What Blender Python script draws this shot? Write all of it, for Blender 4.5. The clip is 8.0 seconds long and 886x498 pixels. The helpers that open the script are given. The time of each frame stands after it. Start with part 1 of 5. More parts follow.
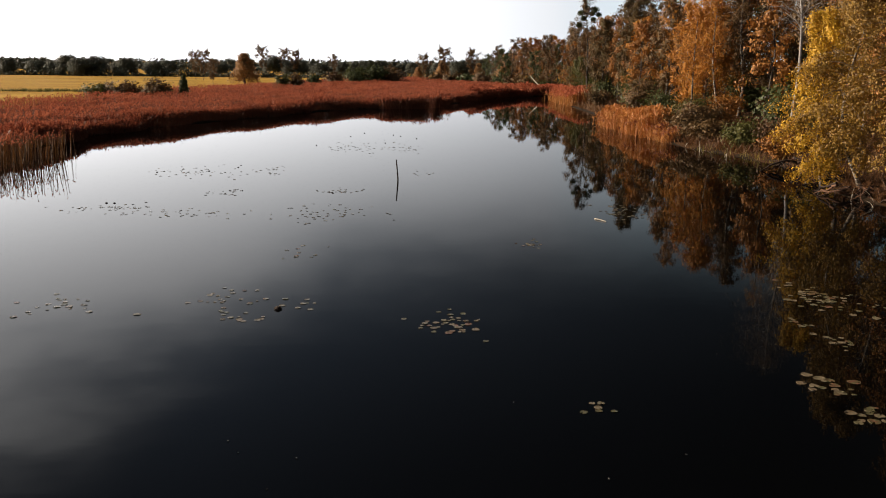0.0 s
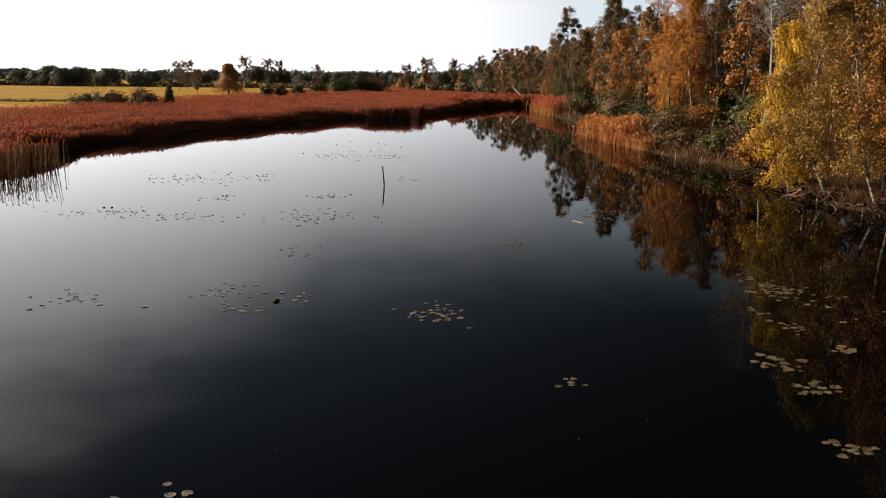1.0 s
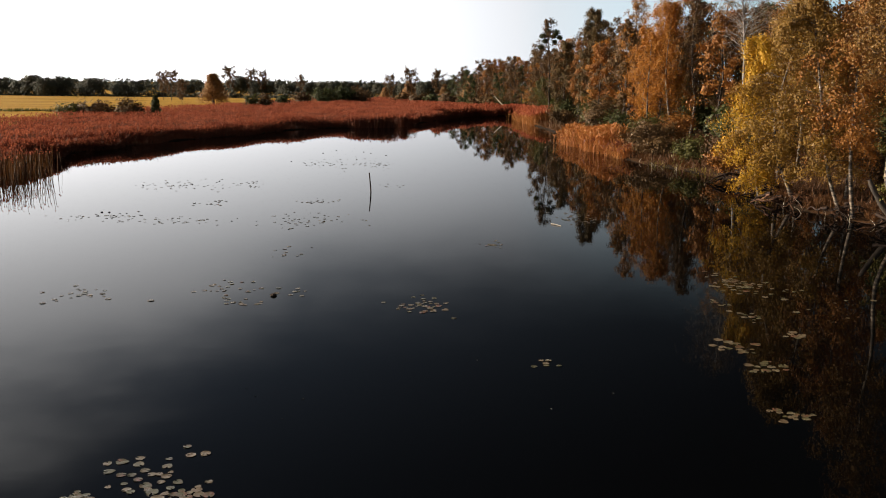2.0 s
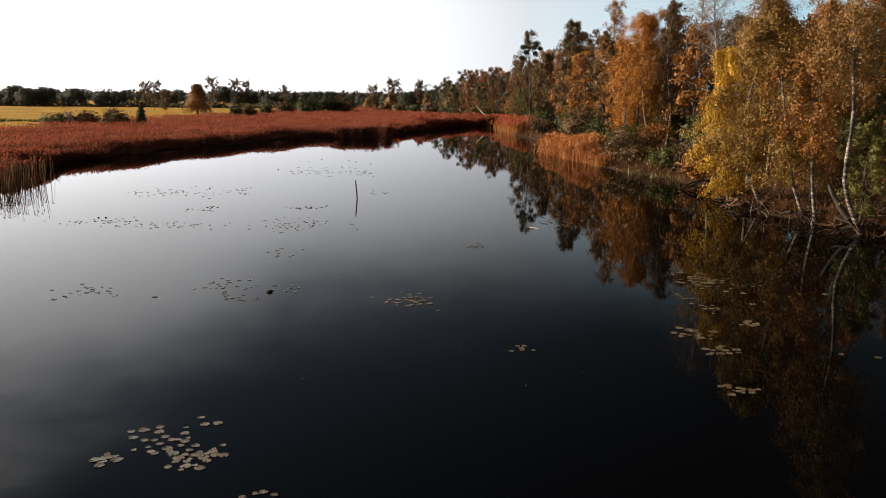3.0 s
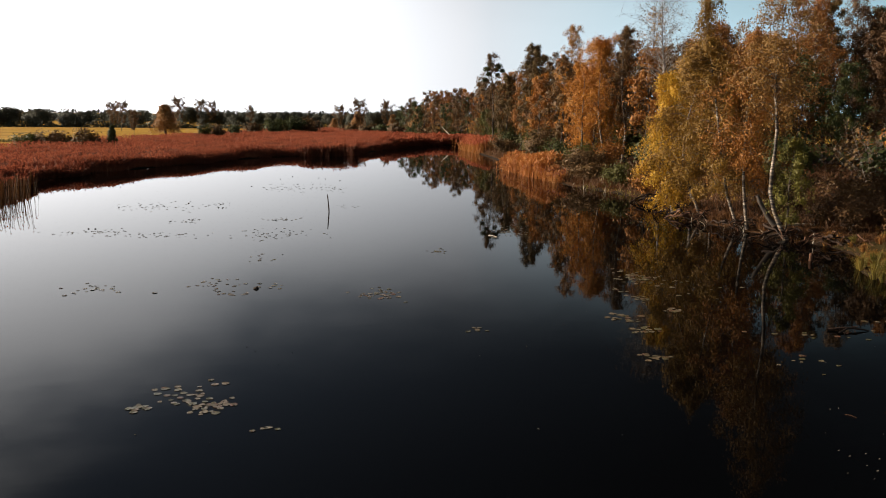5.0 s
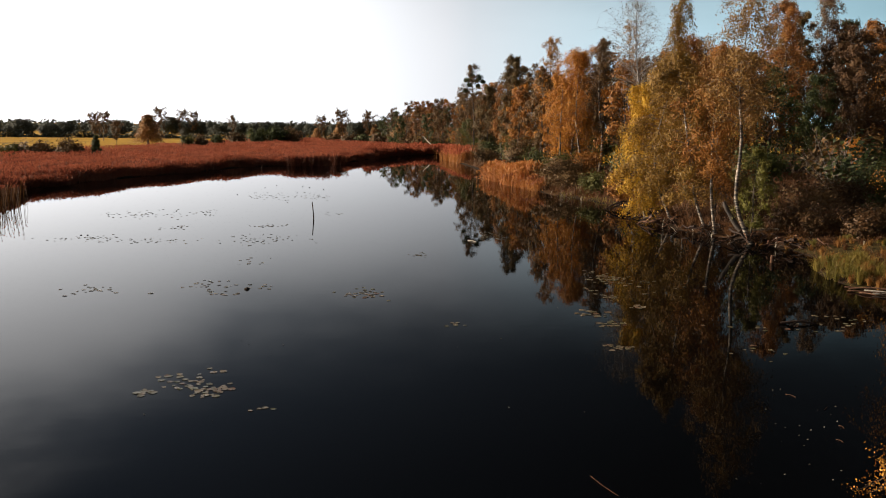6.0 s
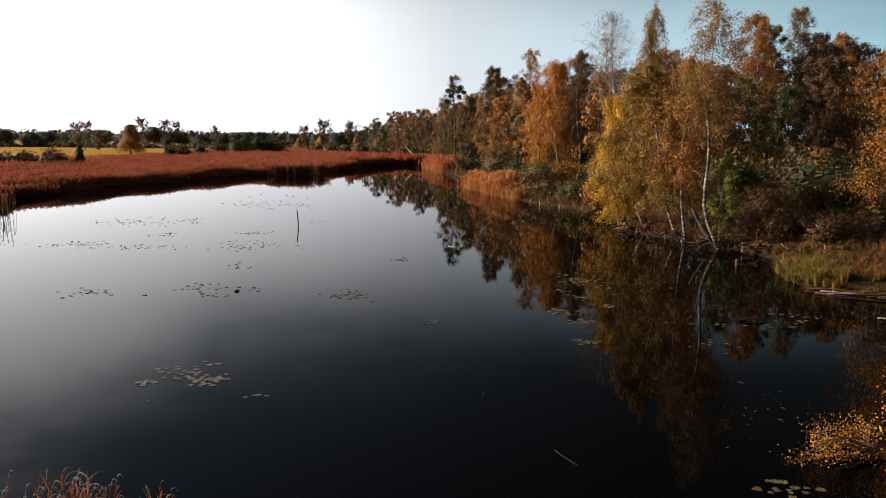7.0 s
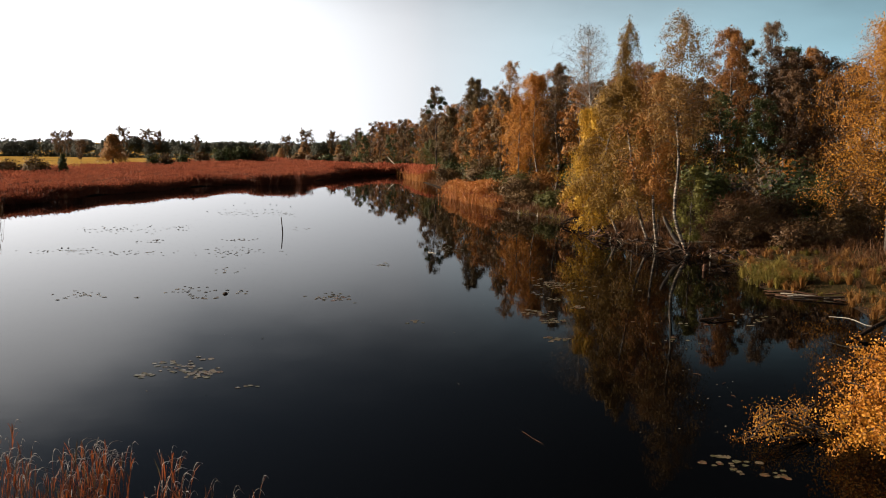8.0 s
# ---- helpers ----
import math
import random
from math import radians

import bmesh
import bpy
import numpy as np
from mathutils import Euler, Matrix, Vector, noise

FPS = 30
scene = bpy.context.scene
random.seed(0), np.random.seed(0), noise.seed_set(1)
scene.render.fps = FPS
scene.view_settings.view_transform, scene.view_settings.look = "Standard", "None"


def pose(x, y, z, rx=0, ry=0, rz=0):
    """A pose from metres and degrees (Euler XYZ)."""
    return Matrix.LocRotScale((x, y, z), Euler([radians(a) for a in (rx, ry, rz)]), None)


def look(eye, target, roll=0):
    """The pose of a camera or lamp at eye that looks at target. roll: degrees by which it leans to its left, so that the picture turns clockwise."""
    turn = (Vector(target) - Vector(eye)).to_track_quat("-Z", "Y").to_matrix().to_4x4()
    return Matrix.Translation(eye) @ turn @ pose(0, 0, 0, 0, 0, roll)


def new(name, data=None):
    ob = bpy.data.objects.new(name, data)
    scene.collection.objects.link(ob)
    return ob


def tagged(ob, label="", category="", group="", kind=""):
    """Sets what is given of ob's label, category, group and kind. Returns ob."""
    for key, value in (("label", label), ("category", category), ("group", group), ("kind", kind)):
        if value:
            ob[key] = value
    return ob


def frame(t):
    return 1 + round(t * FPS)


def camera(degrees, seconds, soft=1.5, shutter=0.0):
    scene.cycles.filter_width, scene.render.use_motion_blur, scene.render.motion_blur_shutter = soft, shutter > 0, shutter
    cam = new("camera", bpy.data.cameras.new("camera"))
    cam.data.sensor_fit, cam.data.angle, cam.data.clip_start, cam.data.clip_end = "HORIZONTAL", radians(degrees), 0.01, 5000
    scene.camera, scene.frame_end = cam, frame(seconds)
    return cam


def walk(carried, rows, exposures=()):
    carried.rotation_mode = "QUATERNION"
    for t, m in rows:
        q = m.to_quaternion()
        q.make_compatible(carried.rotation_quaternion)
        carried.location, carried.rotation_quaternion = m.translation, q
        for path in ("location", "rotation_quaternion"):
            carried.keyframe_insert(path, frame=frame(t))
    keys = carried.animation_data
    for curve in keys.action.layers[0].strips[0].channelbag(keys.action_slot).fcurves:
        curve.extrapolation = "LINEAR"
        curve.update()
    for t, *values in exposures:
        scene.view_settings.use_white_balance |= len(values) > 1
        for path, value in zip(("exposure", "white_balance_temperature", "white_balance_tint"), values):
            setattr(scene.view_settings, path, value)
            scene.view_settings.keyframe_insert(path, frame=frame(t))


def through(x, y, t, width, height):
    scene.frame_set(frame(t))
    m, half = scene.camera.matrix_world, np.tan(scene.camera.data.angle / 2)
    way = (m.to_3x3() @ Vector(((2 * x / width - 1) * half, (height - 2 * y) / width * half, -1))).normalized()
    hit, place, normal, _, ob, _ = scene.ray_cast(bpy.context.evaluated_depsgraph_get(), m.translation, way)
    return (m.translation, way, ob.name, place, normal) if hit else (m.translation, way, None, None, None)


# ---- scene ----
cam = camera(53.0, 8.0, soft=1.0)
PATH = [
    (0, (0.000, -0.000, 7.000), (0.0002, 9.7879, 4.9514), 0.56),
    (0.5, (-0.051, -1.011, 6.992), (0.0404, 8.7884, 5.0008), 0.58),
    (1, (-0.104, -2.057, 6.981), (0.0852, 7.7525, 5.0456), 0.59),
    (1.5, (-0.161, -3.118, 6.985), (0.1184, 6.6998, 5.1044), 0.62),
    (3, (-0.360, -6.496, 7.008), (0.2047, 3.3400, 5.2947), 0.62),
    (3.5, (-0.432, -7.618, 7.013), (0.2208, 2.2217, 5.3554), 0.62),
    (4, (-0.500, -8.748, 7.010), (0.2527, 1.0950, 5.4109), 0.64),
    (4.5, (-0.560, -9.840, 7.001), (0.2851, 0.0043, 5.4565), 0.63),
    (6, (-0.767, -13.172, 6.990), (0.3749, -3.3329, 5.6145), 0.62),
    (6.5, (-0.846, -14.217, 6.994), (0.3908, -4.3820, 5.6720), 0.62),
    (7, (-0.922, -15.249, 6.998), (0.4178, -5.4204, 5.7346), 0.66),
    (7.5, (-1.007, -16.225, 6.993), (0.4311, -6.4026, 5.7868), 0.72),
    (8, (-1.092, -17.229, 6.984), (0.4507, -7.4158, 5.8356), 0.80),
]
walk(cam, [(t, look(eye, target, roll)) for t, eye, target, roll in PATH])

# ---- light ----
SUN_AZ = radians(-72)      # from +y, negative to the west
SUN_EL = radians(20)
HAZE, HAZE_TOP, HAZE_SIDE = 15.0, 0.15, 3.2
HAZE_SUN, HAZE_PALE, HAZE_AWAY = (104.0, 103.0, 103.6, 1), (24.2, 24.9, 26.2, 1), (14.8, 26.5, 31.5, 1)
world = bpy.data.worlds.new("sky")
scene.world = world
world.use_nodes = True
wn, wl = world.node_tree.nodes, world.node_tree.links
sky = wn.new("ShaderNodeTexSky")
sky.sky_type = "NISHITA"
sky.sun_disc = False
sky.sun_elevation = SUN_EL
sky.sun_rotation = SUN_AZ
sky.air_density, sky.dust_density, sky.ozone_density = 1.0, 0.3, 3.0


def world_math(op, a, b=None, c=None):
    nd = wn.new("ShaderNodeMath")
    nd.operation = op
    for k, v in enumerate((a, b, c)):
        if v is None:
            continue
        if isinstance(v, (int, float)):
            nd.inputs[k].default_value = v
        else:
            wl.new(v, nd.inputs[k])
    return nd.outputs[0]


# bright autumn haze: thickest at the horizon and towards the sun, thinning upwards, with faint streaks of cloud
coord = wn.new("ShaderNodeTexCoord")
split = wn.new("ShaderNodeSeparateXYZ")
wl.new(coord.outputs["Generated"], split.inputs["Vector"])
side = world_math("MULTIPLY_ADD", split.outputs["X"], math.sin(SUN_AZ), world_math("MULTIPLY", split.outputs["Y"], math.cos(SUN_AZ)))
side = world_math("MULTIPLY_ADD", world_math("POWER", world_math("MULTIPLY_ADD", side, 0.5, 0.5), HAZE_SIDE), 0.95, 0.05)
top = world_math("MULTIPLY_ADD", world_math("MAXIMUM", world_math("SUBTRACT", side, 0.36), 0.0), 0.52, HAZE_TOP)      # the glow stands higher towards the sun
stretch = wn.new("ShaderNodeMapping")
stretch.inputs["Scale"].default_value = (1.4, 1.4, 4.0)
cloud = wn.new("ShaderNodeTexNoise")
cloud.inputs["Scale"].default_value = 2.6
cloud.inputs["Detail"].default_value = 7
cloud.inputs["Roughness"].default_value = 0.55
wl.new(coord.outputs["Generated"], stretch.inputs["Vector"])
wl.new(stretch.outputs["Vector"], cloud.inputs["Vector"])
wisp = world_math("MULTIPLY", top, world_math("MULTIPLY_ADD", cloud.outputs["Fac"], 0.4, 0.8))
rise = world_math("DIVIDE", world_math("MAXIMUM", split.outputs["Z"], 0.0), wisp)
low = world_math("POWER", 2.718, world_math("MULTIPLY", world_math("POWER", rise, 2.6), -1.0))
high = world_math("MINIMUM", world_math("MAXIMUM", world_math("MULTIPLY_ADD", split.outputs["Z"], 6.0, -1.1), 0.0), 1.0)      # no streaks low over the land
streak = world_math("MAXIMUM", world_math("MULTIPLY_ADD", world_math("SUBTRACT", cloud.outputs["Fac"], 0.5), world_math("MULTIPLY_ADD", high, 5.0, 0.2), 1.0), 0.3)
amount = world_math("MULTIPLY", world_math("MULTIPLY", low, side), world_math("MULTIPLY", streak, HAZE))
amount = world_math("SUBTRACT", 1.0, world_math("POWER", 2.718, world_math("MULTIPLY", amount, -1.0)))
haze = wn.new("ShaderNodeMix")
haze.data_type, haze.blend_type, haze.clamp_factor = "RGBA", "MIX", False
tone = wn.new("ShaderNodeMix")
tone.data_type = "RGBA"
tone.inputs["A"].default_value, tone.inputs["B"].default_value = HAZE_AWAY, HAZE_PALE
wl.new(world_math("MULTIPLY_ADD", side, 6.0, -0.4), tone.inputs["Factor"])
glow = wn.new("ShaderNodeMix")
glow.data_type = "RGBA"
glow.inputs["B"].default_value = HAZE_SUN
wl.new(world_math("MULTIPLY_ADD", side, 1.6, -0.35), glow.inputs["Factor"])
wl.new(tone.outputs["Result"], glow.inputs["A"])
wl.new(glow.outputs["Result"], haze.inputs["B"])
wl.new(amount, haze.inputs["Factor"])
dim = wn.new("ShaderNodeHueSaturation")
dim.inputs["Saturation"].default_value = 0.65
wl.new(sky.outputs["Color"], dim.inputs["Color"])
wl.new(world_math("MINIMUM", world_math("MAXIMUM", world_math("MULTIPLY_ADD", side, 7.5, -0.6), 0.4), 2.8), dim.inputs["Value"])      # paler towards the sun
wl.new(dim.outputs["Color"], haze.inputs["A"])
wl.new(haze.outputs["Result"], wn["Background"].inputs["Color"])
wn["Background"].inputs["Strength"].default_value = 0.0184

sun_data = bpy.data.lights.new("sun", "SUN")
sun_data.energy, sun_data.angle, sun_data.color = 5.0, radians(0.6), (1.0, 0.83, 0.62)
sun = new("sun", sun_data)
to_sun = Vector((math.sin(SUN_AZ) * math.cos(SUN_EL), math.cos(SUN_AZ) * math.cos(SUN_EL), math.sin(SUN_EL)))
sun.matrix_world = look(to_sun * 300, (0, 0, 0))
scene.view_settings.exposure = 0.89


# ---- materials ----
def material(name):
    m = bpy.data.materials.new(name)
    m.use_nodes = True
    nt = m.node_tree
    return m, nt.nodes, nt.links, nt.nodes["Principled BSDF"]


def noise_node(n, l, scale, detail=4.0, rough=0.55, vector=None):
    tex = n.new("ShaderNodeTexNoise")
    tex.inputs["Scale"].default_value = scale
    tex.inputs["Detail"].default_value = detail
    tex.inputs["Roughness"].default_value = rough
    if vector is not None:
        l.new(vector, tex.inputs["Vector"])
    return tex


def ramp_node(n, l, fac, stops):
    r = n.new("ShaderNodeValToRGB")
    while len(r.color_ramp.elements) < len(stops):
        r.color_ramp.elements.new(0.5)
    for e, (p, c) in zip(r.color_ramp.elements, stops):
        e.position, e.color = p, (*c, 1)
    l.new(fac, r.inputs["Fac"])
    return r


def leaf_material(name, colours, through=0.13, tree_shift=0.25, clump_scale=0.8):
    """Leaves: the tone drifts between the given ones in clumps, from leaf to leaf and from plant to plant; light shines through."""
    m, n, l, p = material(name)
    geo = n.new("ShaderNodeNewGeometry")
    info = n.new("ShaderNodeObjectInfo")
    clumps = noise_node(n, l, clump_scale, 2, 0.5, geo.outputs["Position"])

    def weigh(value, share, rest):
        nd = n.new("ShaderNodeMath")
        nd.operation = "MULTIPLY_ADD"
        l.new(value, nd.inputs[0])
        nd.inputs[1].default_value = share
        if isinstance(rest, float):
            nd.inputs[2].default_value = rest
        else:
            l.new(rest, nd.inputs[2])
        return nd.outputs[0]

    single = 0.45 * (1 - tree_shift)
    lump = 1.9 * (1 - tree_shift - single)
    mix = weigh(clumps.outputs["Fac"], lump, -0.237 * lump)
    mix = weigh(geo.outputs["Random Per Island"], single, mix)
    mix = weigh(info.outputs["Random"], tree_shift, mix)
    r = ramp_node(n, l, mix, [(i / max(1, len(colours) - 1), c) for i, c in enumerate(colours)])
    l.new(r.outputs["Color"], p.inputs["Base Color"])
    p.inputs["Roughness"].default_value = 0.6
    p.inputs["Specular IOR Level"].default_value = 0.25
    tr = n.new("ShaderNodeBsdfTranslucent")
    l.new(r.outputs["Color"], tr.inputs["Color"])
    add = n.new("ShaderNodeMixShader")
    add.inputs["Fac"].default_value = through
    l.new(p.outputs[0], add.inputs[1])
    l.new(tr.outputs[0], add.inputs[2])
    l.new(add.outputs[0], n["Material Output"].inputs["Surface"])
    return m


def wood_material(name, dark, light, scale=6.0, rough=0.85):
    m, n, l, p = material(name)
    co = n.new("ShaderNodeTexCoord")
    mp = n.new("ShaderNodeMapping")
    mp.inputs["Scale"].default_value = (scale, scale, scale * 0.25)
    l.new(co.outputs["Object"], mp.inputs["Vector"])
    tex = noise_node(n, l, 1.0, 6, 0.65, mp.outputs["Vector"])
    r = ramp_node(n, l, tex.outputs["Fac"], [(0.3, dark), (0.7, light)])
    l.new(r.outputs["Color"], p.inputs["Base Color"])
    p.inputs["Roughness"].default_value = rough
    b = n.new("ShaderNodeBump")
    b.inputs["Strength"].default_value = 0.6
    b.inputs["Distance"].default_value = 0.03
    l.new(tex.outputs["Fac"], b.inputs["Height"])
    l.new(b.outputs["Normal"], p.inputs["Normal"])
    return m


def birch_bark_material(name, clean):
    m, n, l, p = material(name)
    co = n.new("ShaderNodeTexCoord")
    mp = n.new("ShaderNodeMapping")
    mp.inputs["Scale"].default_value = (1.2, 1.2, 7.0)
    l.new(co.outputs["Object"], mp.inputs["Vector"])
    bands = noise_node(n, l, 1.0, 5, 0.6, mp.outputs["Vector"])
    r = ramp_node(n, l, bands.outputs["Fac"], [(0.44, (0.03, 0.025, 0.02)), (0.55, (0.27, 0.21, 0.155)), (0.68, (0.52, 0.44, 0.35))])
    patch = noise_node(n, l, 1.4, 3, 0.5, co.outputs["Object"])
    pr = ramp_node(n, l, patch.outputs["Fac"], [(0.38, clean), (0.62, (1, 1, 1))])
    mul = n.new("ShaderNodeMix")
    mul.data_type, mul.blend_type = "RGBA", "MULTIPLY"
    mul.inputs["Factor"].default_value = 1.0
    l.new(r.outputs["Color"], mul.inputs["A"])
    l.new(pr.outputs["Color"], mul.inputs["B"])
    l.new(mul.outputs["Result"], p.inputs["Base Color"])
    p.inputs["Roughness"].default_value = 0.75
    return m


def ground_material(name, stops, fine=9.0, coarse=0.35, streak=(1, 1, 1)):
    m, n, l, p = material(name)
    geo = n.new("ShaderNodeNewGeometry")
    mp = n.new("ShaderNodeMapping")
    mp.inputs["Scale"].default_value = streak
    l.new(geo.outputs["Position"], mp.inputs["Vector"])
    a = noise_node(n, l, coarse, 5, 0.6, mp.outputs["Vector"])
    b = noise_node(n, l, fine, 4, 0.7, geo.outputs["Position"])
    mx = n.new("ShaderNodeMath")
    mx.operation = "MULTIPLY_ADD"
    l.new(b.outputs["Fac"], mx.inputs[0])
    mx.inputs[1].default_value = 0.5
    sc = n.new("ShaderNodeMath")
    sc.operation = "MULTIPLY"
    l.new(a.outputs["Fac"], sc.inputs[0])
    sc.inputs[1].default_value = 0.5
    l.new(sc.outputs[0], mx.inputs[2])
    r = ramp_node(n, l, mx.outputs[0], stops)
    l.new(r.outputs["Color"], p.inputs["Base Color"])
    p.inputs["Roughness"].default_value = 0.95
    p.inputs["Specular IOR Level"].default_value = 0.05
    bump = n.new("ShaderNodeBump")
    bump.inputs["Strength"].default_value = 0.8
    bump.inputs["Distance"].default_value = 0.12
    l.new(b.outputs["Fac"], bump.inputs["Height"])
    l.new(bump.outputs["Normal"], p.inputs["Normal"])
    return m


def water_material():
    m, n, l, p = material("pond_water")
    geo = n.new("ShaderNodeNewGeometry")
    p.inputs["Base Color"].default_value = (0.001, 0.001, 0.001, 1)
    p.inputs["Roughness"].default_value = 0.015
    p.inputs["IOR"].default_value = 1.094
    mp = n.new("ShaderNodeMapping")
    mp.inputs["Scale"].default_value = (0.5, 1.6, 1.0)
    l.new(geo.outputs["Position"], mp.inputs["Vector"])
    w = noise_node(n, l, 1.5, 3, 0.5, mp.outputs["Vector"])
    b = n.new("ShaderNodeBump")
    b.inputs["Strength"].default_value = 0.07
    b.inputs["Distance"].default_value = 0.01
    l.new(w.outputs["Fac"], b.inputs["Height"])
    l.new(b.outputs["Normal"], p.inputs["Normal"])
    return m


WATER = water_material()
BIRCH_BARK = birch_bark_material("birch_bark", (0.20, 0.15, 0.10))
WHITE_BARK = birch_bark_material("white_birch_bark", (0.42, 0.36, 0.30))
DARK_BARK = wood_material("dark_bark", (0.014, 0.010, 0.008), (0.07, 0.05, 0.035))
TWIG = wood_material("twig_bark", (0.05, 0.035, 0.025), (0.16, 0.11, 0.075))
GREY_TWIG = wood_material("grey_twigs", (0.12, 0.10, 0.09), (0.30, 0.27, 0.25))
DEAD_WOOD = wood_material("dead_wood", (0.03, 0.014, 0.009), (0.14, 0.072, 0.042))
WET_WOOD = wood_material("wet_wood", (0.007, 0.005, 0.004), (0.04, 0.022, 0.014), rough=0.75)
for m in (WET_WOOD, DEAD_WOOD):
    m.node_tree.nodes["Principled BSDF"].inputs["Specular IOR Level"].default_value = 0.15
PALE_WOOD = wood_material("pale_wood", (0.17, 0.135, 0.10), (0.44, 0.38, 0.30))
L_YELLOW = leaf_material("yellow_leaves", [(0.198, 0.114, 0.009), (0.41, 0.228, 0.014), (0.471, 0.266, 0.015), (0.289, 0.19, 0.015)])
L_TAN = leaf_material("tan_leaves", [(0.198, 0.091, 0.027), (0.289, 0.144, 0.046), (0.334, 0.19, 0.068)])
# olive darkened to carry the shade on the birches the sun reaches less
L_SHADED_OLIVE = leaf_material("shaded_olive_leaves", [(0.075, 0.046, 0.01), (0.14, 0.076, 0.014), (0.23, 0.125, 0.015), (0.17, 0.07, 0.012)])
L_AMBER = leaf_material("amber_leaves", [(0.11, 0.042, 0.008), (0.22, 0.086, 0.009), (0.34, 0.145, 0.012), (0.40, 0.185, 0.016), (0.18, 0.072, 0.009)])
# green raised in colour for sunlight that doesn't reach the small tree
L_SUNLIT_GREEN = leaf_material("sunlit_green_leaves", [(0.06, 0.06, 0.012), (0.12, 0.105, 0.016), (0.18, 0.145, 0.02)])
L_COPPER = leaf_material("copper_leaves", [(0.137, 0.038, 0.008), (0.319, 0.114, 0.011), (0.441, 0.182, 0.015), (0.502, 0.243, 0.023), (0.228, 0.076, 0.01)])
L_ORANGE = leaf_material("orange_leaves", [(0.213, 0.076, 0.01), (0.334, 0.129, 0.014), (0.395, 0.167, 0.017), (0.274, 0.099, 0.011)])
L_RUST = leaf_material("rust_leaves", [(0.105, 0.044, 0.012), (0.2, 0.076, 0.014), (0.26, 0.105, 0.017), (0.14, 0.062, 0.015)])
L_BROWN = leaf_material("brown_leaves", [(0.053, 0.032, 0.014), (0.091, 0.049, 0.017), (0.122, 0.068, 0.021), (0.065, 0.049, 0.017)])
L_FADED = leaf_material("faded_birch_leaves", [(0.11, 0.055, 0.016), (0.19, 0.09, 0.02), (0.21, 0.115, 0.026), (0.13, 0.068, 0.018)])
L_GREY = leaf_material("grey_brown_leaves", [(0.065, 0.045, 0.03), (0.105, 0.062, 0.033), (0.14, 0.082, 0.038), (0.085, 0.06, 0.04)])
L_ALDER = leaf_material("alder_leaves", [(0.046, 0.038, 0.014), (0.076, 0.057, 0.017), (0.114, 0.065, 0.019), (0.053, 0.049, 0.017)])
# dull russet, its tone lowered further to stand for the wood's inner shade
L_DULL_SHADED = leaf_material("dull_shaded_russet_leaves", [(0.042, 0.023, 0.01), (0.068, 0.032, 0.011), (0.087, 0.043, 0.014), (0.053, 0.032, 0.012)])
L_GREEN = leaf_material("dark_green_leaves", [(0.019, 0.03, 0.009), (0.038, 0.049, 0.014), (0.061, 0.065, 0.015), (0.03, 0.038, 0.011)], 0.25)
L_MOSS = leaf_material("moss_green_leaves", [(0.034, 0.038, 0.011), (0.065, 0.065, 0.015), (0.091, 0.084, 0.018), (0.053, 0.046, 0.012)], 0.3)
# distance haze mixed into the leaf colour: greyer and lighter
L_FAR = leaf_material("hazed_far_leaves", [(0.034, 0.038, 0.027), (0.053, 0.057, 0.038), (0.084, 0.072, 0.044)], 0.15)
REED_STEM = leaf_material("reed_stems", [(0.076, 0.023, 0.012), (0.129, 0.038, 0.018), (0.167, 0.05, 0.024), (0.068, 0.023, 0.012)], 0.2, 0.1, 0.15)
REED_PLUME = leaf_material("reed_plumes", [(0.16, 0.042, 0.026), (0.26, 0.072, 0.042), (0.38, 0.115, 0.06), (0.24, 0.062, 0.036)], 0.3, 0.1, 0.16)
REED_PLUME.node_tree.nodes["Principled BSDF"].inputs["Specular IOR Level"].default_value = 0.0
REED_GOLD = leaf_material("golden_reeds", [(0.228, 0.076, 0.019), (0.334, 0.114, 0.027), (0.365, 0.16, 0.042), (0.243, 0.076, 0.019)], 0.3)
REED_DRY = leaf_material("dry_reed_leaves", [(0.11, 0.016, 0.01), (0.25, 0.04, 0.014), (0.05, 0.045, 0.025), (0.33, 0.075, 0.016), (0.10, 0.05, 0.035), (0.30, 0.11, 0.022)], 0.35, 0.45, 3.0)
REED_HEAD = leaf_material("reed_heads", [(0.228, 0.19, 0.167), (0.395, 0.35, 0.319), (0.547, 0.509, 0.479)], 0.3)
SEDGE = leaf_material("green_sedge", [(0.046, 0.049, 0.009), (0.099, 0.087, 0.015), (0.182, 0.133, 0.027), (0.122, 0.057, 0.014)], 0.3)
STRAW = leaf_material("straw_grass", [(0.122, 0.049, 0.012), (0.205, 0.087, 0.02), (0.243, 0.129, 0.034), (0.091, 0.05, 0.015)], 0.3)
# brown deepened to include the shade that trees throw on the bank
BRACKEN = leaf_material("shade_brown_bracken", [(0.038, 0.017, 0.008), (0.076, 0.032, 0.011), (0.122, 0.053, 0.017), (0.061, 0.034, 0.014)], 0.25)
PAD = leaf_material("lily_pad", [(0.038, 0.021, 0.011), (0.091, 0.057, 0.03), (0.129, 0.099, 0.061), (0.053, 0.053, 0.02), (0.122, 0.049, 0.029), (0.03, 0.023, 0.014)], 0.0, 0.45, 9.0)
PAD.node_tree.nodes["Principled BSDF"].inputs["Roughness"].default_value = 0.4
PAD.node_tree.nodes["Principled BSDF"].inputs["Specular IOR Level"].default_value = 0.4
FLECK = leaf_material("floating_flecks", [(0.09, 0.08, 0.06), (0.26, 0.24, 0.20)], 0.0)
